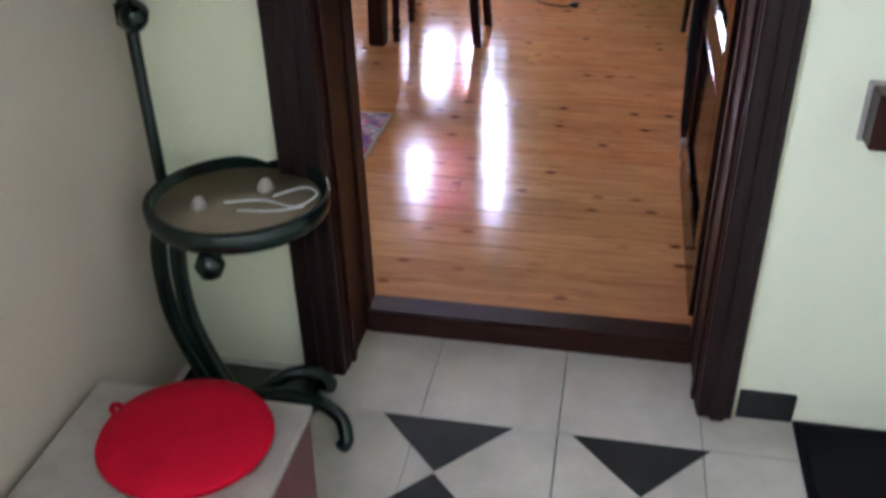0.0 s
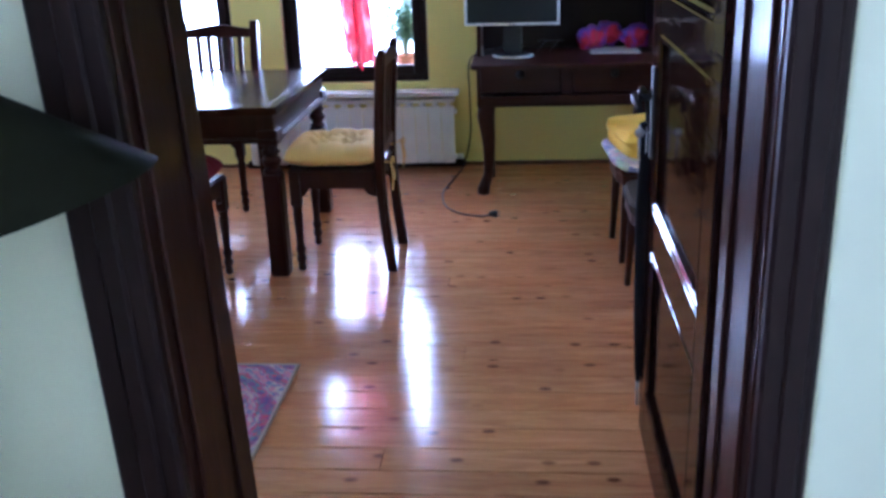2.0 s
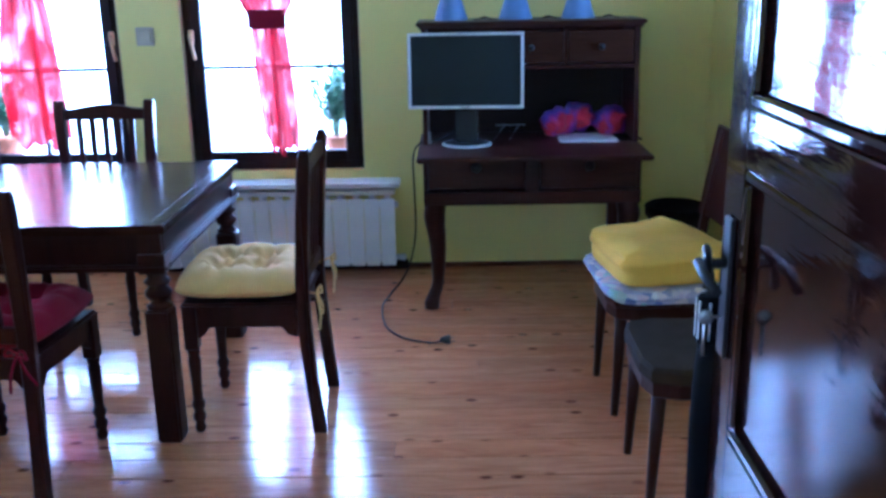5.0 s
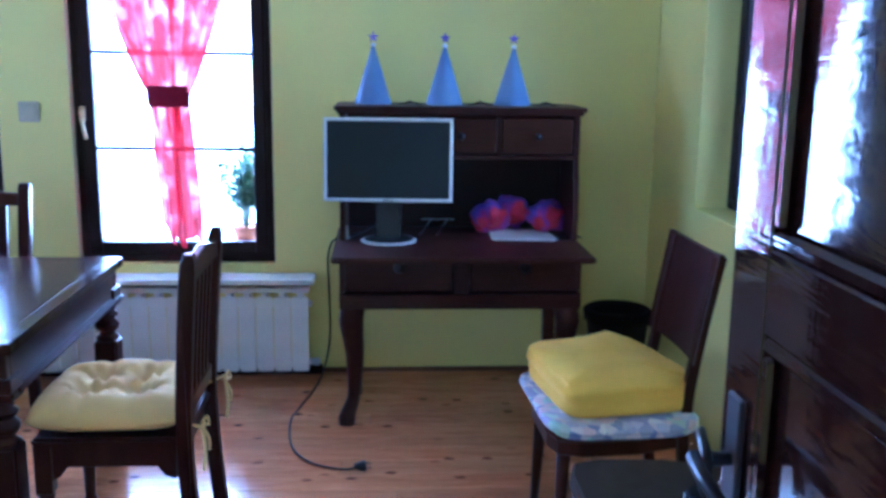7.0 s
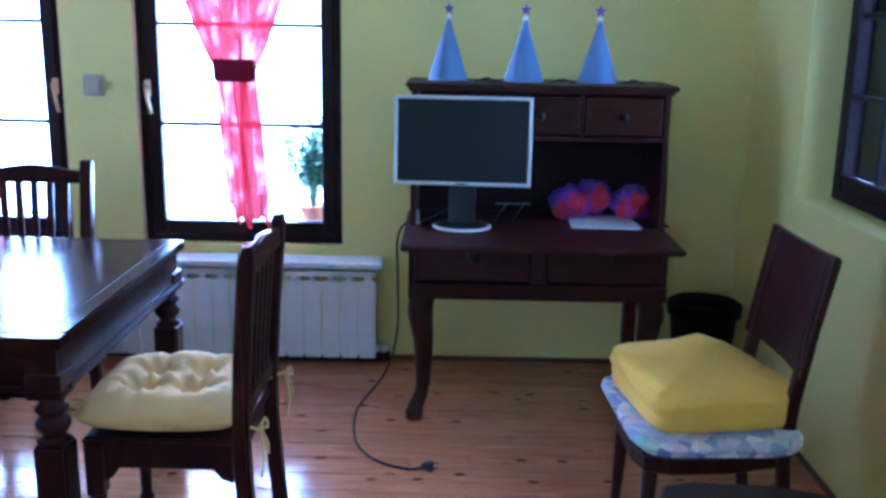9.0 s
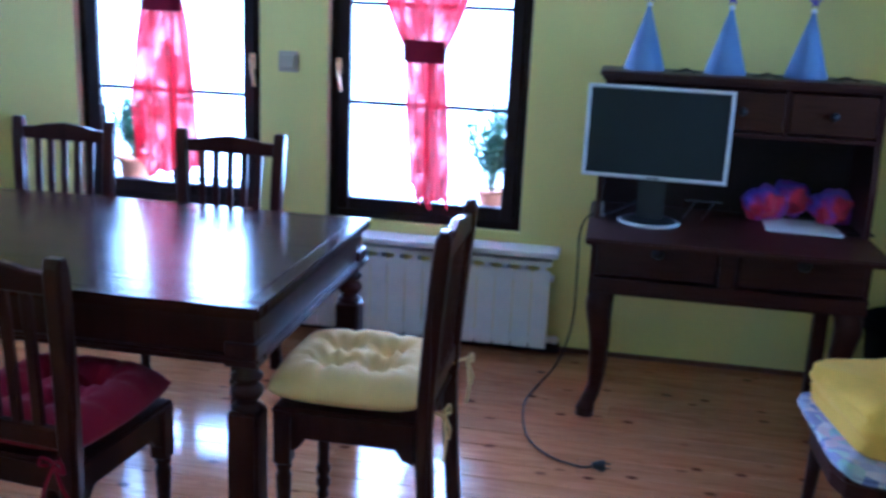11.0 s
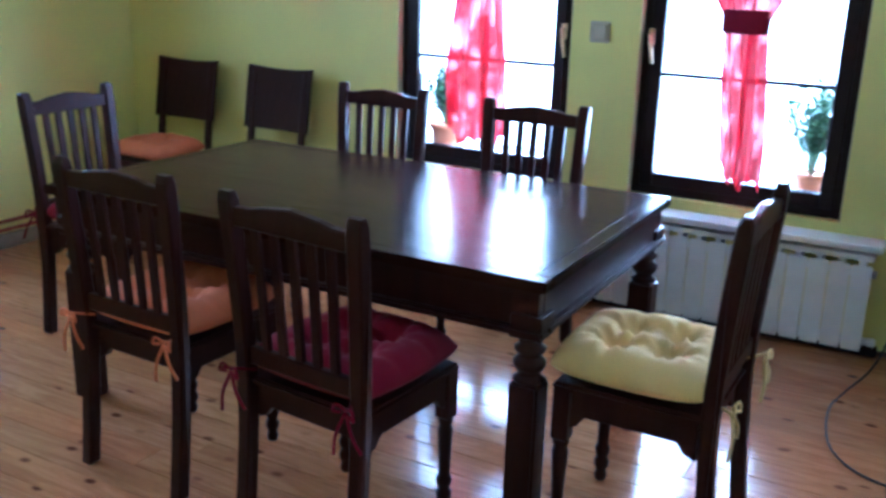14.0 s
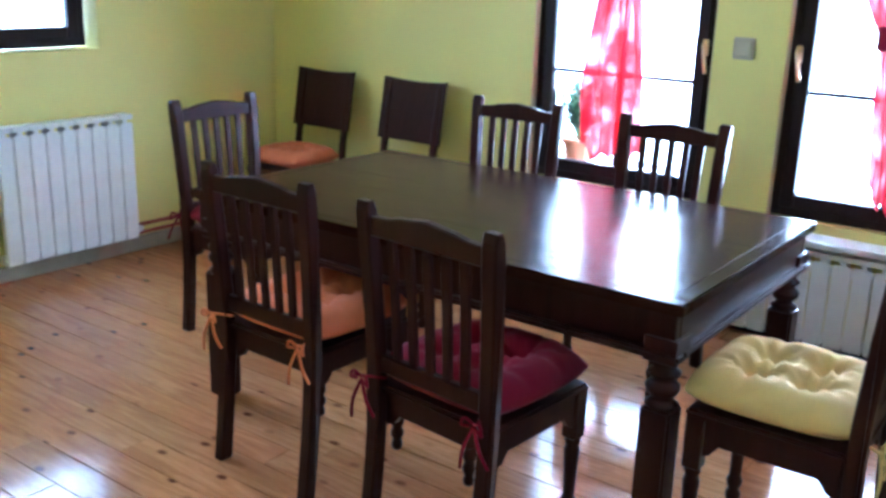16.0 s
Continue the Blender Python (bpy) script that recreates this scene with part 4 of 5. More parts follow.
# ---- secretary desk ----
def secretary():
    de = thing("secretary_desk", at_z(0.397, 5.0, 0), "reddish brown wooden secretary desk with drawers and a hutch", "desk")
    a = 0.485
    # cabriole front legs, straight rear legs
    for s in (-1, 1):
        pts = [(s * (a - 0.055), 0.035, 0.50), (s * (a - 0.045), 0.022, 0.44), (s * (a - 0.058), 0.04, 0.30), (s * (a - 0.055), 0.062, 0.12), (s * (a - 0.035), 0.048, 0.055), (s * (a - 0.025), 0.036, 0.02), (s * (a - 0.025), 0.036, 0.0)]
        rad = [0.048, 0.050, 0.038, 0.027, 0.030, 0.037, 0.028]
        line = smooth_line(pts, 3)
        rr = [rad[min(i // 3, 5)] + (rad[min(i // 3 + 1, 6)] - rad[min(i // 3, 5)]) * (i % 3) / 3 for i in range(len(line))]
        part("front_leg", moved(tube(line, rr, 10), Matrix()), M_DESK, de)
        part("rear_leg", cube(s * (a - 0.055) - 0.026, s * (a - 0.055) + 0.026, 0.375, 0.425, 0, 0.50, 0.004), M_DESK, de)
    part("carcase", join(cube(-a, -a + 0.02, 0.0, 0.44, 0.495, 0.734), cube(a - 0.02, a, 0.0, 0.44, 0.495, 0.734), cube(-a, a, 0.42, 0.44, 0.495, 0.734), cube(-a, a, 0.0, 0.42, 0.495, 0.515)), M_DESK, de)
    shaped = [(-a, 0.56), (-a, 0.505), (-a + 0.10, 0.500), (-0.2, 0.512), (0.0, 0.518), (0.2, 0.512), (a - 0.10, 0.500), (a, 0.505), (a, 0.56)]
    part("front_apron", moved(slab(shaped, 0.022, "y", 0.002), pose(0, -0.004, 0)), M_DESK, de)
    part("divider", cube(-0.03, 0.03, -0.013, 0.01, 0.562, 0.732, 0.002), M_DESK, de)
    for s in (-1, 1):
        x0, x1 = (s * 0.036, s * (a - 0.022))
        dr = part("drawer", cube(min(x0, x1), max(x0, x1), -0.016, 0.012, 0.572, 0.726, 0.004), M_DESK, de)
        part("knob", moved(lathe([(0.010, 0), (0.010, 0.012), (0.019, 0.018), (0.023, 0.028), (0.016, 0.038), (0.002, 0.041)], 16), Matrix.Translation(((x0 + x1) / 2, -0.016, 0.676)) @ pose(0, 0, 0, 90, 0, 0)), M_IRON, dr, "round black drawer knob")
    part("writing_leaf", cube(-a - 0.02, a + 0.004, -0.245, 0.44, 0.734, 0.757, 0.006, 2), M_DESK, de)
    # hutch
    side = [(0.10, 0.757), (0.44, 0.757), (0.44, 1.262), (0.135, 1.262), (0.135, 1.08), (0.120, 1.00), (0.105, 0.92)]
    for s in (-1, 1):
        part("hutch_side", moved(slab(side, 0.022, "x", 0.002), pose(s * (a - 0.011), 0, 0)), M_DESK, de)
    # back board in the darkened wood, which paints in the recess's shade
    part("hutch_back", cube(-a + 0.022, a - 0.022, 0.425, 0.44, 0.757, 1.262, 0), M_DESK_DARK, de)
    part("hutch_shelf", cube(-a + 0.022, a - 0.022, 0.135, 0.425, 1.085, 1.102, 0.002), M_DESK, de)
    for s in (-1, 0, 1):
        x = s * 0.31
        dr = part("drawer", cube(x - 0.145, x + 0.145, 0.122, 0.16, 1.110, 1.252, 0.004), M_DRAWER, de)
        part("knob", moved(lathe([(0.007, 0), (0.007, 0.01), (0.013, 0.014), (0.015, 0.02), (0.010, 0.027), (0.001, 0.029)], 14), Matrix.Translation((x, 0.122, 1.18)) @ pose(0, 0, 0, 90, 0, 0)), M_IRON, dr, "small black drawer knob")
    for x in (-0.155, 0.155):
        part("divider", cube(x - 0.008, x + 0.008, 0.128, 0.16, 1.102, 1.262, 0.001), M_DESK, de)
    part("top", join(cube(-a - 0.022, a + 0.022, 0.105, 0.46, 1.276, 1.296, 0.005, 2), cube(-a - 0.010, a + 0.010, 0.118, 0.448, 1.262, 1.278, 0.004)), M_DESK, de)
    return de


secretary()


def monitor(m):
    mo = thing("computer_monitor", m, "flat computer monitor with a silver frame, switched off", "monitor")
    w, h = 0.503, 0.325
    f = 0.013
    tilt = pose(0, -0.075, 0.336, -4, 0, 0)
    part("bezel", moved(join(cube(-w / 2, w / 2, -0.012, 0.018, h / 2 - f, h / 2, 0.003), cube(-w / 2, w / 2, -0.012, 0.018, -h / 2, -h / 2 + f, 0.003), cube(-w / 2, -w / 2 + f, -0.0115, 0.018, -h / 2 + f, h / 2 - f, 0.003), cube(w / 2 - f, w / 2, -0.0115, 0.018, -h / 2 + f, h / 2 - f, 0.003)), tilt), M_SILVER, mo, "silver plastic bezel")
    part("screen", moved(cube(-w / 2 + f, w / 2 - f, -0.006, 0.002, -h / 2 + f, h / 2 - f, 0), tilt), M_SCREEN, mo, "dark matt screen")
    part("back_shell", moved(cube(-w / 2 + 0.02, w / 2 - 0.02, 0.003, 0.045, -h / 2 + 0.02, h / 2 - 0.02, 0.012, 2), tilt), M_BLACK, mo)
    part("badge", moved(cube(-0.022, 0.022, -0.0135, -0.011, -h / 2 + 0.004, -h / 2 + 0.009, 0), tilt), M_BLACK, mo)
    part("neck", cube(-0.05, 0.05, -0.03, 0.01, 0.015, 0.30, 0.008, 2), M_BLACK, mo)
    base = part("base", lathe([(0.100, 0), (0.104, 0.004), (0.100, 0.012), (0.06, 0.018), (0.0, 0.02)], 32), M_BLACK, mo)
    part("base_ring", lathe([(0.104, 0.0), (0.112, 0.003), (0.112, 0.008), (0.104, 0.0125), (0.0985, 0.0125), (0.0985, 0.0)], 32), M_SILVER, base, "silver ring round the base")
    return mo


monitor(at_z(0.109, 5.088, 0.757, -3))

for i, (x, turn) in enumerate(((0.045, 10), (0.338, 70), (0.622, 130))):
    hat = thing("party_hat", at_z(x, 5.28, 1.297, turn), "blue card cone hat with a purple star on top", "party hat", "blue hats on the desk")
    part("cone", lathe([(0.077, 0.0), (0.077, 0.001), (0.006, 0.232), (0.001, 0.234)], 28), M_HAT, hat)
    part("bobble", lathe([(0.001, 0.228), (0.010, 0.232), (0.011, 0.240), (0.001, 0.248)], 10), M_PAPER, hat, "white paper bobble")
    pts = [(r * math.sin(math.pi * k / 5), 0.268 + r * math.cos(math.pi * k / 5)) for k in range(10) for r in [(0.024 if k % 2 == 0 else 0.010)]]
    part("star", moved(slab(pts, 0.004, "y", 0.0005), pose(0, 0, 0, 0, 0, -turn)), M_STAR, hat, "purple card star")
for x in (0.195, 0.48, 0.75):
    single("ribbon", join(tube(smooth_line([(-0.05, 0.0, 0.004), (-0.02, 0.02, 0.006), (0.01, -0.01, 0.012), (0.05, 0.01, 0.004)]), 0.003, 6), tube(smooth_line([(-0.03, 0.03, 0.004), (0.0, 0.0, 0.016), (0.03, -0.03, 0.004)]), 0.003, 6)), M_IRON, "dark elastic cord lying on the desk top", "cord", at_z(x, 5.20, 1.296), "hat cords")


def fluffy(m, r, seed, label):
    bm = bmesh.new()
    bmesh.ops.create_icosphere(bm, subdivisions=5, radius=r)
    for v in bm.verts:
        n = v.co.normalized()
        v.co += n * (0.30 * r * noise.noise(n * 1.9 + Vector((seed, 0, 0))) + 0.07 * r * noise.noise(n * 5 + Vector((0, 0, seed))) + 0.09 * r * noise.noise(n * 24 + Vector((0, seed, 0))))
        v.co.z = v.co.z * 0.80
    for f in bm.faces:
        f.smooth = True
    return single("yarn_ball", bm, M_YARN, label, "yarn", m, "yarn on the desk")


fluffy(at_z(0.545, 5.33, 0.817), 0.080, 1, "fluffy purple and red yarn on the desk")
fluffy(at_z(0.645, 5.38, 0.835), 0.078, 2, "fluffy purple and red yarn on the desk")
fluffy(at_z(0.790, 5.34, 0.818), 0.084, 3, "fluffy red and purple yarn on the desk")
single("paper_sheet", join(cube(-0.13, 0.13, -0.12, 0.12, 0, 0.0012, 0), moved(cube(-0.13, 0.13, -0.12, 0.12, 0.0016, 0.0026, 0), pose(0.006, 0.004, 0, 0, 0, 2))), M_PAPER, "white paper sheets lying on the desk", "paper", pose(0.665, 5.225, 0.7575, 0.4, 0, -3))
single("booklet", cube(-0.05, 0.05, -0.08, 0.08, 0, 0.006, 0.001), M_DESK_DARK, "dark booklet beside the papers", "booklet", at_z(0.85, 5.22, 0.7575, 8))
for x in (0.26, 0.33):
    single("wire_stand", join(tube(smooth_line([(-0.02, -0.05, 0.003), (0.0, 0.0, 0.02), (0.03, 0.06, 0.05)]), 0.003, 6), tube(smooth_line([(-0.01, 0.06, 0.05), (0.03, 0.06, 0.052), (0.06, 0.06, 0.05)]), 0.003, 6)), M_STEEL, "thin metal wire stand on the desk", "wire stand", at_z(x, 5.26, 0.757), "wire stands")
single("desk_gadget", join(cube(-0.012, 0.012, -0.03, 0.03, 0, 0.012, 0.003), cube(-0.010, 0.010, 0.0, 0.02, 0.012, 0.05, 0.003)), M_SILVER, "small silver gadget on the desk corner", "gadget", at_z(-0.065, 5.16, 0.757, 10))

# cable from the monitor down to the floor, ending in a plug
cable = thing("power_cable", at_z(0, 0, 0), "black power cable hanging from the desk to the floor", "cable")
part("cord", tube(smooth_line([(0.10, 5.28, 0.82), (-0.02, 5.20, 0.766), (-0.105, 5.10, 0.764), (-0.135, 5.08, 0.70), (-0.135, 5.12, 0.55), (-0.14, 5.20, 0.30), (-0.19, 5.28, 0.10), (-0.27, 5.20, 0.008), (-0.295, 5.03, 0.006), (-0.26, 4.775, 0.006), (-0.175, 4.635, 0.006), (-0.065, 4.575, 0.008), (-0.015, 4.575, 0.014)], 8), 0.0042, 8), M_IRON, cable)
part("plug", moved(join(lathe([(0.008, 0), (0.012, 0.01), (0.019, 0.03), (0.019, 0.042), (0.017, 0.044)], 14), tube([(0.009, 0, 0.044), (0.009, 0, 0.062)], 0.0024, 8), tube([(-0.009, 0, 0.044), (-0.009, 0, 0.062)], 0.0024, 8)), Matrix.Translation((-0.020, 4.575, 0.0195)) @ pose(0, 0, 0, 0, 90, 4)), M_BLACK, cable, "black mains plug with two pins")

# waste bin behind the desk
bin_ = thing("waste_bin", at_z(1.15, 5.43, 0), "black plastic waste bin in the corner", "bin")
part("body", lathe([(0.105, 0.0), (0.11, 0.004), (0.142, 0.365), (0.150, 0.367), (0.150, 0.377), (0.136, 0.377), (0.132, 0.35), (0.101, 0.02), (0.0, 0.018)], 28), M_NYLON, bin_)
part("bag", lathe([(0.153, 0.33), (0.156, 0.375), (0.140, 0.386), (0.118, 0.35), (0.07, 0.31), (0.0, 0.30)], 20), M_NYLON, bin_, "crumpled dark liner")


# ---- radiators, sill, switch ----
def radiator(m, count, high, label, pitch=0.08):
    ra = thing("radiator", m, label, "radiator")
    el = None
    for i in range(count):
        x = (i - (count - 1) / 2) * pitch
        if el is None:
            bm = join(cube(-pitch / 2 + 0.0015, pitch / 2 - 0.0015, -0.045, -0.033, 0.012, high - 0.042, 0.005, 2), cube(-0.014, 0.014, -0.035, 0.035, 0.0, high, 0.004), cube(-pitch / 2 + 0.0005, pitch / 2 - 0.0005, -0.045, 0.035, high - 0.026, high, 0.004, 2), cube(-pitch / 2 + 0.004, pitch / 2 - 0.004, -0.040, 0.030, 0.0, 0.02, 0.004))
            el = part("element", bm, M_RAD, ra)
            el.location.x = x
        else:
            o = new("element", el.data)
            o.parent = ra
            o.location.x = x
    for z in (0.035, high - 0.085):
        part("manifold", tube([(-count * pitch / 2, 0, z), (count * pitch / 2 + 0.012, 0, z)], 0.016, 10), M_RAD, ra)
    part("valve", moved(lathe([(0.012, 0), (0.018, 0.008), (0.018, 0.03), (0.012, 0.036)], 12), Matrix.Translation((count * pitch / 2 + 0.012, 0, 0.035)) @ pose(0, 0, 0, 0, 90, 0)), M_RAD, ra)
    return ra


radiator(at_z(-0.905, 5.635, 0.036), 16, 0.404, "low white panel radiator under the window sill", 0.081)
radiator(pose(X0 + 0.085, 4.225, 0.104, 0, 0, 90), 9, 0.655, "tall white panel radiator on the side wall", 0.081)
structure("sill_north", cube(-1.60, -0.228, 5.545, Y1 - 0.001, 0.462, 0.488, 0.006, 2), M_SILL, "white window shelf above the radiator", "sill")
structure("skirting_duct", cube(-1.60, -0.20, 5.655, Y1 - 0.015, 0.0, 0.045, 0.004), M_FRAME, "dark strip along the floor under the radiator", "trim")
for z in (0.10, 0.145):
    single("heating_pipe", tube([(X0 + 0.035, 4.62, z), (X0 + 0.035, 5.66, z)], 0.010, 10), M_PIPE, "red-brown heating pipe along the wall", "pipe", None, "heating pipes")
for z in (0.10,):
    single("heating_pipe", tube([(X0 + 0.035, Y0 + 0.1, z), (X0 + 0.035, 3.86, z)], 0.010, 10), M_PIPE, "red-brown heating pipe along the wall", "pipe", None, "heating pipes")


def wall_switch(m, label):
    sw = thing("light_switch", m, label, "switch")
    part("plate", cube(-0.046, 0.046, -0.010, 0, -0.046, 0.046, 0.004, 2), M_SWITCH, sw)
    part("rocker", cube(-0.032, 0.032, -0.016, -0.010, -0.032, 0.032, 0.003), M_SWITCH, sw)
    return sw


wall_switch(at_z(-1.49, Y1 - 0.001, 1.225), "grey square wall switch between the windows")
wall_switch(at_z(0.785, 1.199, 0.99), "grey square wall switch in the hall")


# ---- curtains ----
def curtain(cx, y, z_top, z_tie, z_end, w_top, w_tie, w_low, drift, seed, label):
    cu = thing("curtain", at_z(cx, y, 0), label, "curtain", "red curtains")

    def width(z):
        if z > z_tie:
            k = (z - z_tie) / (z_top - z_tie)
            return w_tie + (w_top - w_tie) * k ** 0.8
        k = (z_tie - z) / (z_tie - z_end)
        return w_tie + (w_low - w_tie) * min(1, k * 1.8) ** 0.8

    def f(u, v):
        ragged = 0.13 * noise.noise(Vector((u * 5, seed, 0)))
        z = z_top + (z_end + ragged - z_top) * v
        w = width(max(z, z_end))
        a = 2 * u - 1
        amp = 0.012 + 0.030 * w
        sway = 0.03 * noise.noise(Vector((seed, z * 2.2, 4))) * (1 if z < z_tie else 0.3)
        sway += drift * max(0.0, (z_tie - z) / (z_tie - z_end))
        return (a * w / 2 + sway + 0.010 * math.sin(21 * u + 4 * z + seed), amp * math.sin(2 * math.pi * 6.5 * u + 0.8 * math.sin(3 * z + seed)) + 0.008 * noise.noise(Vector((u * 9, z * 5, seed))), z)
    part("drape", sheet(f, 90, 60), M_SHEER, cu, "thin red cloth with paler printed patches")
    part("tie_band", lathe([(w_tie * 0.51, z_tie - 0.052), (w_tie * 0.55, z_tie - 0.045), (w_tie * 0.56, z_tie + 0.036), (w_tie * 0.52, z_tie + 0.042)], 24), M_CRIMSON, cu, "red cloth tie band").scale = (1, 0.42, 1)
    return cu


curtain(-0.872, Y1 - 0.02, 2.02, 1.305, 0.66, 0.72, 0.172, 0.165, 0.042, 1.7, "sheer red curtain tied back in the middle of a window")
curtain(-2.085, Y1 - 0.02, 2.02, 1.47, 0.68, 0.70, 0.175, 0.34, 0.0, 5.2, "sheer red curtain hanging gathered before a window")
for name in ("window_1", "window_2"):
    xa, xb = WIN[name]
    rod = thing("curtain_rod", at_z((xa + xb) / 2, Y1 - 0.02, 2.035), "thin brass curtain rod above a window", "curtain rod", "curtain rods")
    part("rod", tube([(-0.46, 0, 0), (0.46, 0, 0)], 0.007, 10), M_BRASS, rod)
    for s in (-1, 1):
        part("bracket", cube(s * 0.45 - 0.008, s * 0.45 + 0.008, -0.006, 0.019, -0.012, 0.012, 0.002), M_BRASS, rod)


# ---- plants outside ----
def pot_plant(m, r, tall, seed, label):
    pl = thing("potted_plant", m, label, "plant", "plants outside the windows")
    part("pot", lathe([(r * 0.70, 0), (r * 0.72, 0.005), (r * 0.95, r * 1.35), (r * 1.08, r * 1.36), (r * 1.08, r * 1.65), (r * 0.95, r * 1.66), (r * 0.90, r * 1.5), (0.0, r * 1.48)], 24), M_POT, pl, "terracotta pot")
    g = random.Random(seed)
    stems, leaves = [], bmesh.new()
    for i in range(34):
        a, lean = g.uniform(0, 6.28), g.uniform(0.02, 0.155) * (tall / 0.36)
        h = tall * g.uniform(0.5, 1.0)
        pts = smooth_line([(0, 0, r * 1.4), (lean * 0.5 * math.cos(a), lean * 0.5 * math.sin(a), r * 1.4 + h * 0.5), (lean * math.cos(a), lean * math.sin(a), r * 1.4 + h)], 5)
        stems.append(tube(pts, 0.0025, 6))
        for p in pts[4:]:
            for _ in range(7):
                d = Vector((g.uniform(-1, 1), g.uniform(-1, 1), g.uniform(-0.2, 0.8))).normalized()
                s = Vector((-d.y, d.x, 0.2)).normalized()
                ln = g.uniform(0.024, 0.050)
                o = p + d * 0.012
                q = [o, o + d * ln * 0.5 + s * ln * 0.30, o + d * ln, o + d * ln * 0.5 - s * ln * 0.30]
                leaves.faces.new([leaves.verts.new(x) for x in q])
    part("stems", join(*stems), M_LEAF, pl)
    part("leaves", leaves, M_LEAF, pl, "many small green leaves")
    return pl


pot_plant(at_z(-0.585, Y1 + 0.26, WZ0 + 0.031), 0.066, 0.40, 2, "small leafy plant in a terracotta pot outside")
pot_plant(at_z(-2.385, Y1 + 0.26, WZ0 + 0.031), 0.085, 0.30, 9, "small leafy plant in a terracotta pot outside")

# ---- rug ----
rug = thing("rug", at_z(0, 0, 0), "woven rug of swirling blue, red and purple", "rug")
part("field", cube(-1.75, -0.637, 1.92, 2.833, 0.0005, 0.009, 0.003), M_RUG, rug)
part("border", join(cube(-0.640, -0.628, 1.92, 2.842, 0.0005, 0.0105, 0.002), cube(-1.75, -0.640, 2.830, 2.842, 0.0005, 0.0105, 0.002)), M_RUG_EDGE, rug, "beige bound edge")

# ---- umbrella hung on the door ----
um = thing("umbrella", at_z(0.503, 2.476, 0), "closed black umbrella hanging from the door handle", "umbrella")
part("canopy", lathe([(0.006, 0.14), (0.013, 0.19), (0.022, 0.45), (0.025, 0.68), (0.021, 0.79), (0.018, 0.84)], 12), M_NYLON, um)
part("sleeve", lathe([(0.021, 0.841), (0.023, 0.845), (0.023, 0.925), (0.019, 0.93)], 14), M_NYLON, um)
for k in range(7):
    q = 2 * math.pi * k / 7
    part("stripe", tube([(0.0235 * math.cos(q), 0.0235 * math.sin(q), 0.85), (0.0235 * math.cos(q), 0.0235 * math.sin(q), 0.922)], 0.0018, 6), M_PAPER, um, "white stripe on the sleeve")
part("tip", tube([(0, 0, 0.06), (0, 0, 0.16)], 0.005, 8), M_STEEL, um)
part("crook", tube(smooth_line([(0, 0, 0.92), (-0.002, 0.0, 0.97), (-0.014, -0.014, 1.016), (-0.028, -0.055, 1.032), (-0.038, -0.105, 1.022), (-0.04, -0.115, 0.98)]), 0.007, 8), M_IRON, um, "curved black handle")


# ---- hall things ----
def floor_lamp():
    la = thing("tray_floor_lamp", at_z(-0.545, 1.0, HALL), "dark green floor lamp with a round tray on curved feet", "lamp")
    h = -HALL
    z = 0.53 + h
    part("pole", tube([(-0.160, 0.065, 0.03), (-0.188, 0.065, 0.60), (-0.205, 0.065, 1.10), (-0.205, 0.060, 1.36)], 0.0135, 12), M_GREEN, la)
    part("joint_knob", join(moved(lathe([(0.0, -0.03), (0.026, -0.022), (0.030, 0.0), (0.026, 0.022), (0.0, 0.03)], 14), pose(-0.178, 0.045, 0.955, 30, 40, 0)), cube(-0.223, -0.173, 0.045, 0.085, 0.925, 0.985, 0.008, 2)), M_GREEN, la)
    part("arm", tube(smooth_line([(-0.205, 0.060, 1.355), (-0.16, 0.03, 1.42), (-0.05, -0.01, 1.42), (-0.005, -0.02, 1.34)]), 0.009, 10), M_GREEN, la)
    part("shade", moved(lathe([(0.225, 0.0), (0.228, 0.002), (0.050, 0.155), (0.0, 0.16), (0.0, 0.152), (0.045, 0.148), (0.221, 0.002)], 40), pose(0.018, -0.01, 1.137 + h, 0, -13, 0)), M_SHADE, la, "dark conical lamp shade")
    tray = part("tray_rim", moved(lathe([(0.180, -0.030), (0.190, -0.032), (0.198, -0.02), (0.200, 0.010), (0.192, 0.016), (0.182, 0.014), (0.176, -0.012)], 44), pose(0.01, 0.02, z)), M_GREEN, la)
    part("tray_top", moved(lathe([(0.0, -0.022), (0.178, -0.022), (0.178, -0.008), (0.0, -0.010)], 44), pose(0.01, 0.02, z)), M_PLATE, la, "amber brown tray surface")
    part("socket_ball", moved(lathe([(0.0, -0.031), (0.022, -0.024), (0.032, 0), (0.022, 0.024), (0.0, 0.040)], 16), pose(0.006, -0.150, z - 0.069)), M_GREEN, la)
    for dx in (-0.045, 0.0):
        part("stem", tube(smooth_line([(-0.10 + dx, 0.0, z - 0.03), (-0.135 + dx, -0.01, z - 0.12), (-0.13 + dx, -0.01, z - 0.30), (-0.07 + dx, -0.02, 0.12), (-0.02 + dx, -0.03, 0.06)]), 0.019, 10), M_GREEN, la)
    part("base_plate", cube(-0.21, 0.14, -0.10, 0.13, 0.0, 0.045, 0.012, 2), M_GREEN, la)
    for ex, ey in ((0.255, -0.105), (0.16, 0.10), (-0.20, -0.20)):
        part("foot", tube(smooth_line([(0, 0, 0.05), (ex * 0.5, ey * 0.35, 0.100), (ex * 0.90, ey * 0.70, 0.085), (ex, ey * 0.95, 0.040), (ex * 0.96, ey, 0.018)]), 0.0175, 10), M_GREEN, la)
    return la


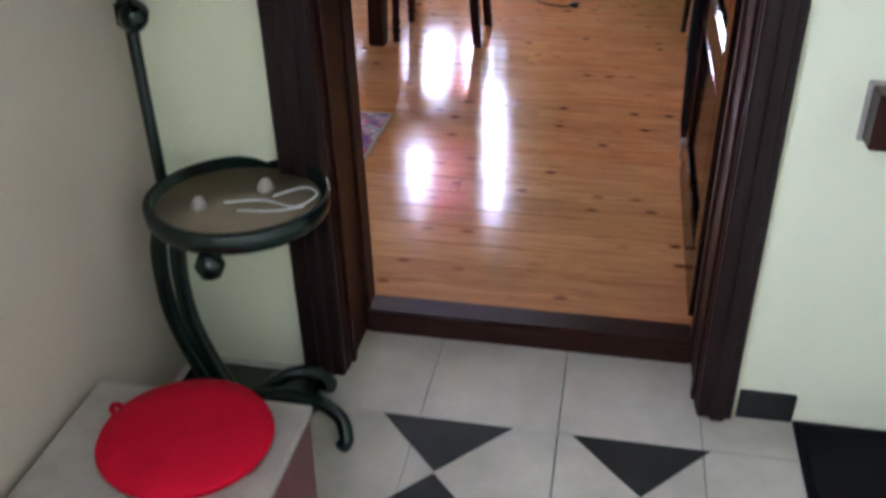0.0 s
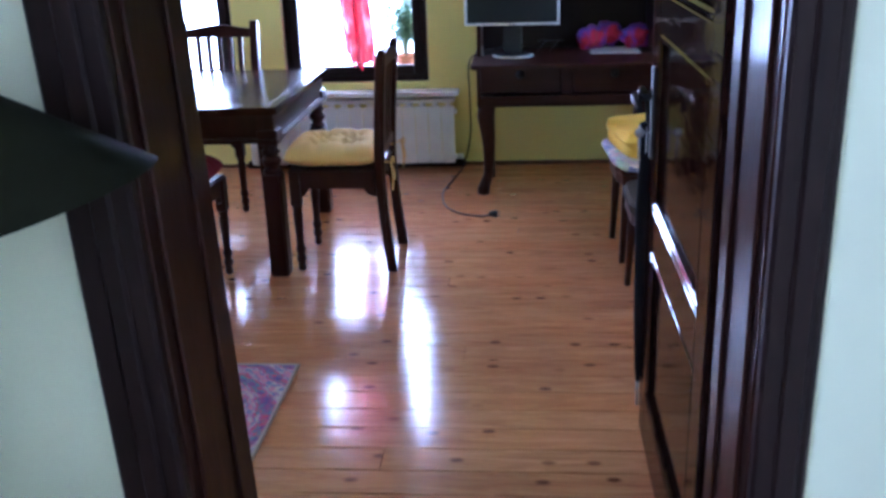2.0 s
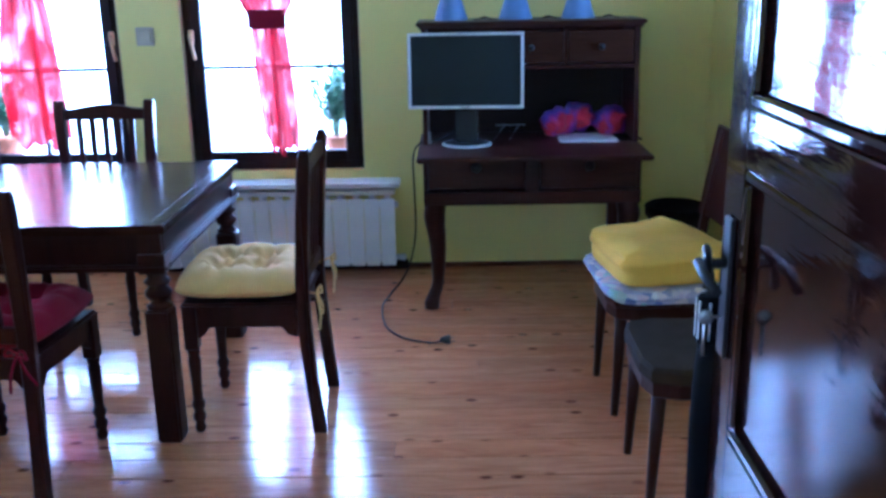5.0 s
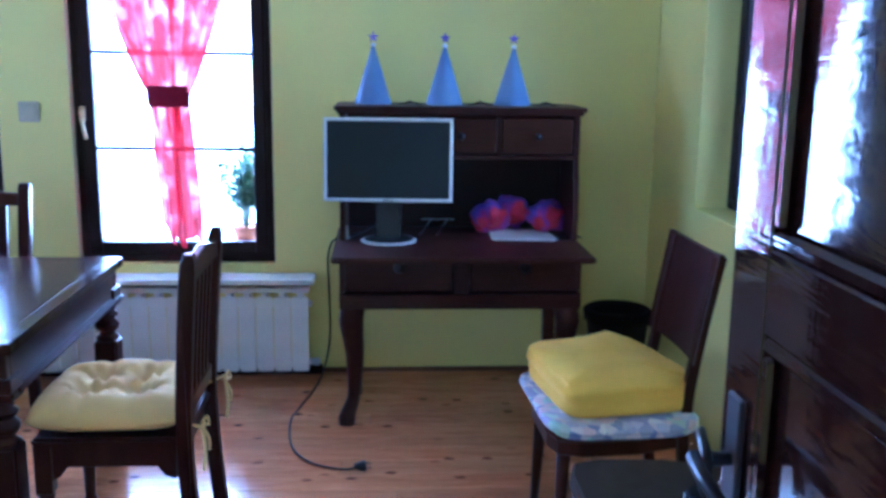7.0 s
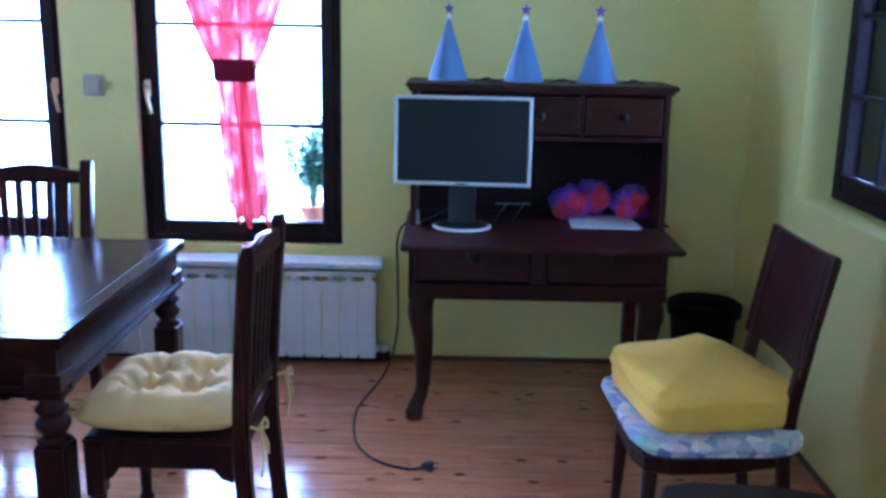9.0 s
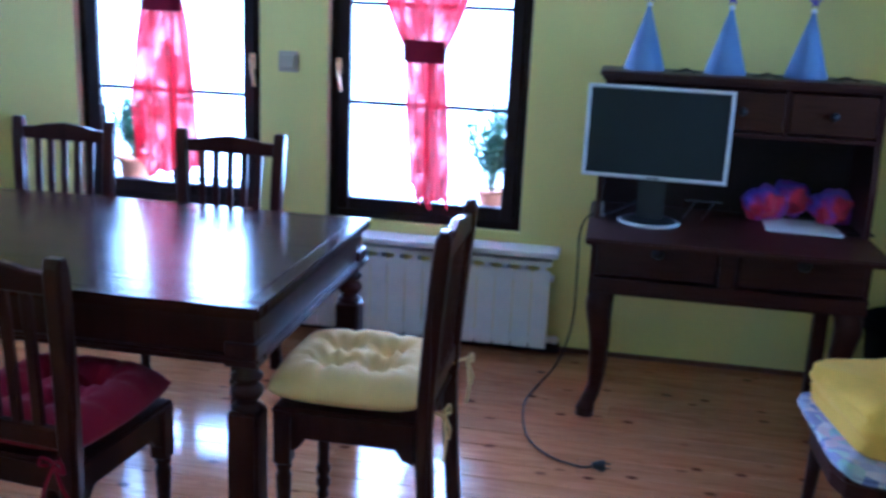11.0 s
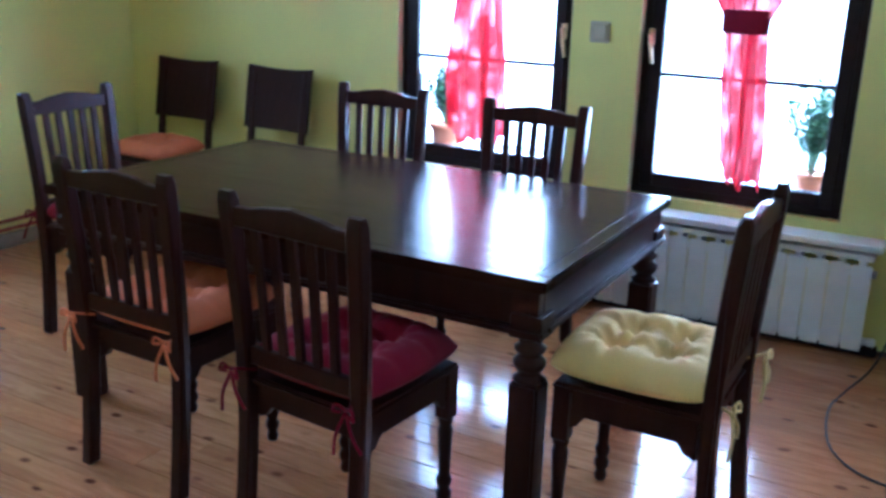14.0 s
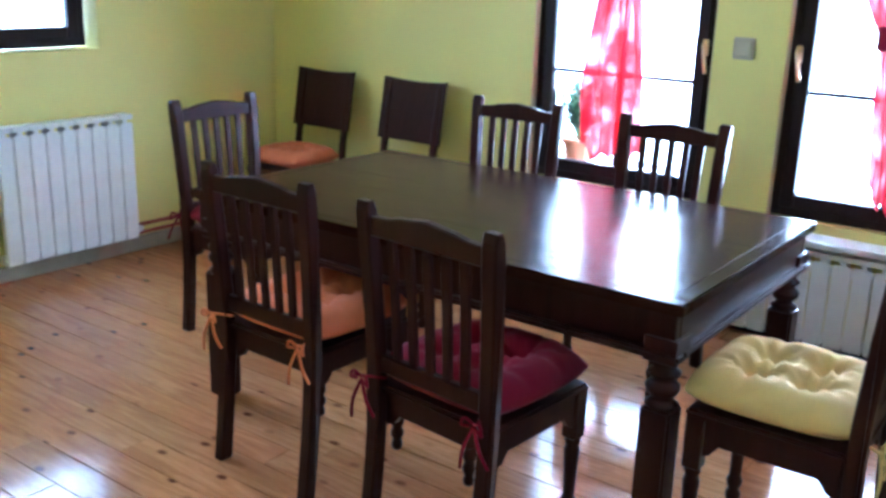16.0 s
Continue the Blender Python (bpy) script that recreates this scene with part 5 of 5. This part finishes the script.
M_SHADE = plain("dark_lamp_shade_card", (0.012, 0.012, 0.006), 0.85, 0, 0.1, 10.0, 0.1, Specular_IOR_Level=0.1)
floor_lamp()
single("eyewear", join(tube(smooth_line([(-0.10, 0.0, 0.005), (-0.02, 0.02, 0.008), (0.06, 0.0, 0.010), (0.10, 0.03, 0.028), (0.06, 0.06, 0.026), (0.0, 0.03, 0.014)]), 0.0024, 8), tube(smooth_line([(-0.06, -0.03, 0.005), (0.02, -0.02, 0.006), (0.08, 0.0, 0.012)]), 0.0024, 8)), M_WIRE, "clear plastic glasses lying on the tray", "glasses", at_z(-0.46, 1.0, 0.523))
for x, y in ((-0.50, 1.09), (-0.61, 0.98)):
    single("crumpled_tissue", moved(lathe([(0.0, 0), (0.020, 0.003), (0.016, 0.014), (0.010, 0.026), (0.0, 0.03)], 7), pose(0, 0, 0, 8, 5, 20)), M_BENCH, "crumpled white tissue on the tray", "tissue", at_z(x, y, 0.520), "tissues")

bench = thing("low_bench", at_z(-0.535, 0.42, HALL), "low maroon bench with a grey beige top by the wall", "bench")
part("top", cube(-0.245, 0.225, -0.50, 0.335, 0.232, 0.252, 0.003), M_BENCH, bench)
part("side_panel", cube(0.200, 0.222, -0.48, 0.325, 0.0, 0.231, 0.003), M_MAROON, bench, "maroon lacquered panel")
part("side_panel", cube(-0.240, -0.218, -0.48, 0.325, 0.0, 0.231, 0.003), M_MAROON, bench)
part("end_panel", cube(-0.218, 0.200, 0.295, 0.317, 0.0, 0.231, 0.003), M_MAROON, bench)
part("end_panel", cube(-0.218, 0.200, -0.47, -0.448, 0.0, 0.231, 0.003), M_MAROON, bench)
red = thing("round_cushion", at_z(-0.515, 0.60, HALL + 0.2525), "round red cushion lying on the bench", "cushion")
part("pad", lathe([(0.0, 0.0), (0.150, 0.001), (0.166, 0.008), (0.170, 0.018), (0.164, 0.030), (0.12, 0.037), (0.0, 0.040)], 48), M_RED, red)
part("loop", tube(smooth_line([(-0.155, 0.03, 0.016), (-0.178, 0.045, 0.02), (-0.180, 0.062, 0.02), (-0.158, 0.060, 0.016)]), 0.006, 8), M_RED, red)
mat = thing("doormat", at_z(0.86, 0.90, HALL), "black rubber doormat on the hall tiles", "doormat")
part("field", cube(-0.107, 0.097, -0.332, 0.267, 0.0005, 0.009, 0.002), M_NYLON, mat)
for q in (cube(-0.125, 0.115, -0.35, -0.332, 0.0005, 0.013, 0.003), cube(-0.125, 0.115, 0.267, 0.285, 0.0005, 0.013, 0.003), cube(-0.125, -0.107, -0.332, 0.267, 0.0005, 0.013, 0.003), cube(0.097, 0.115, -0.332, 0.267, 0.0005, 0.013, 0.003)):
    part("rim", q, M_NYLON, mat)
shelf = thing("key_box", at_z(0.80, 1.199, 0.755), "small brown wooden box hanging on the hall wall", "box")
part("body", cube(-0.060, 0.10, -0.075, -0.012, -0.060, 0.055, 0.004), M_DARK, shelf)
part("back_board", cube(-0.068, 0.11, -0.012, 0, -0.066, 0.060, 0.003), M_BENCH, shelf, "pale back board")
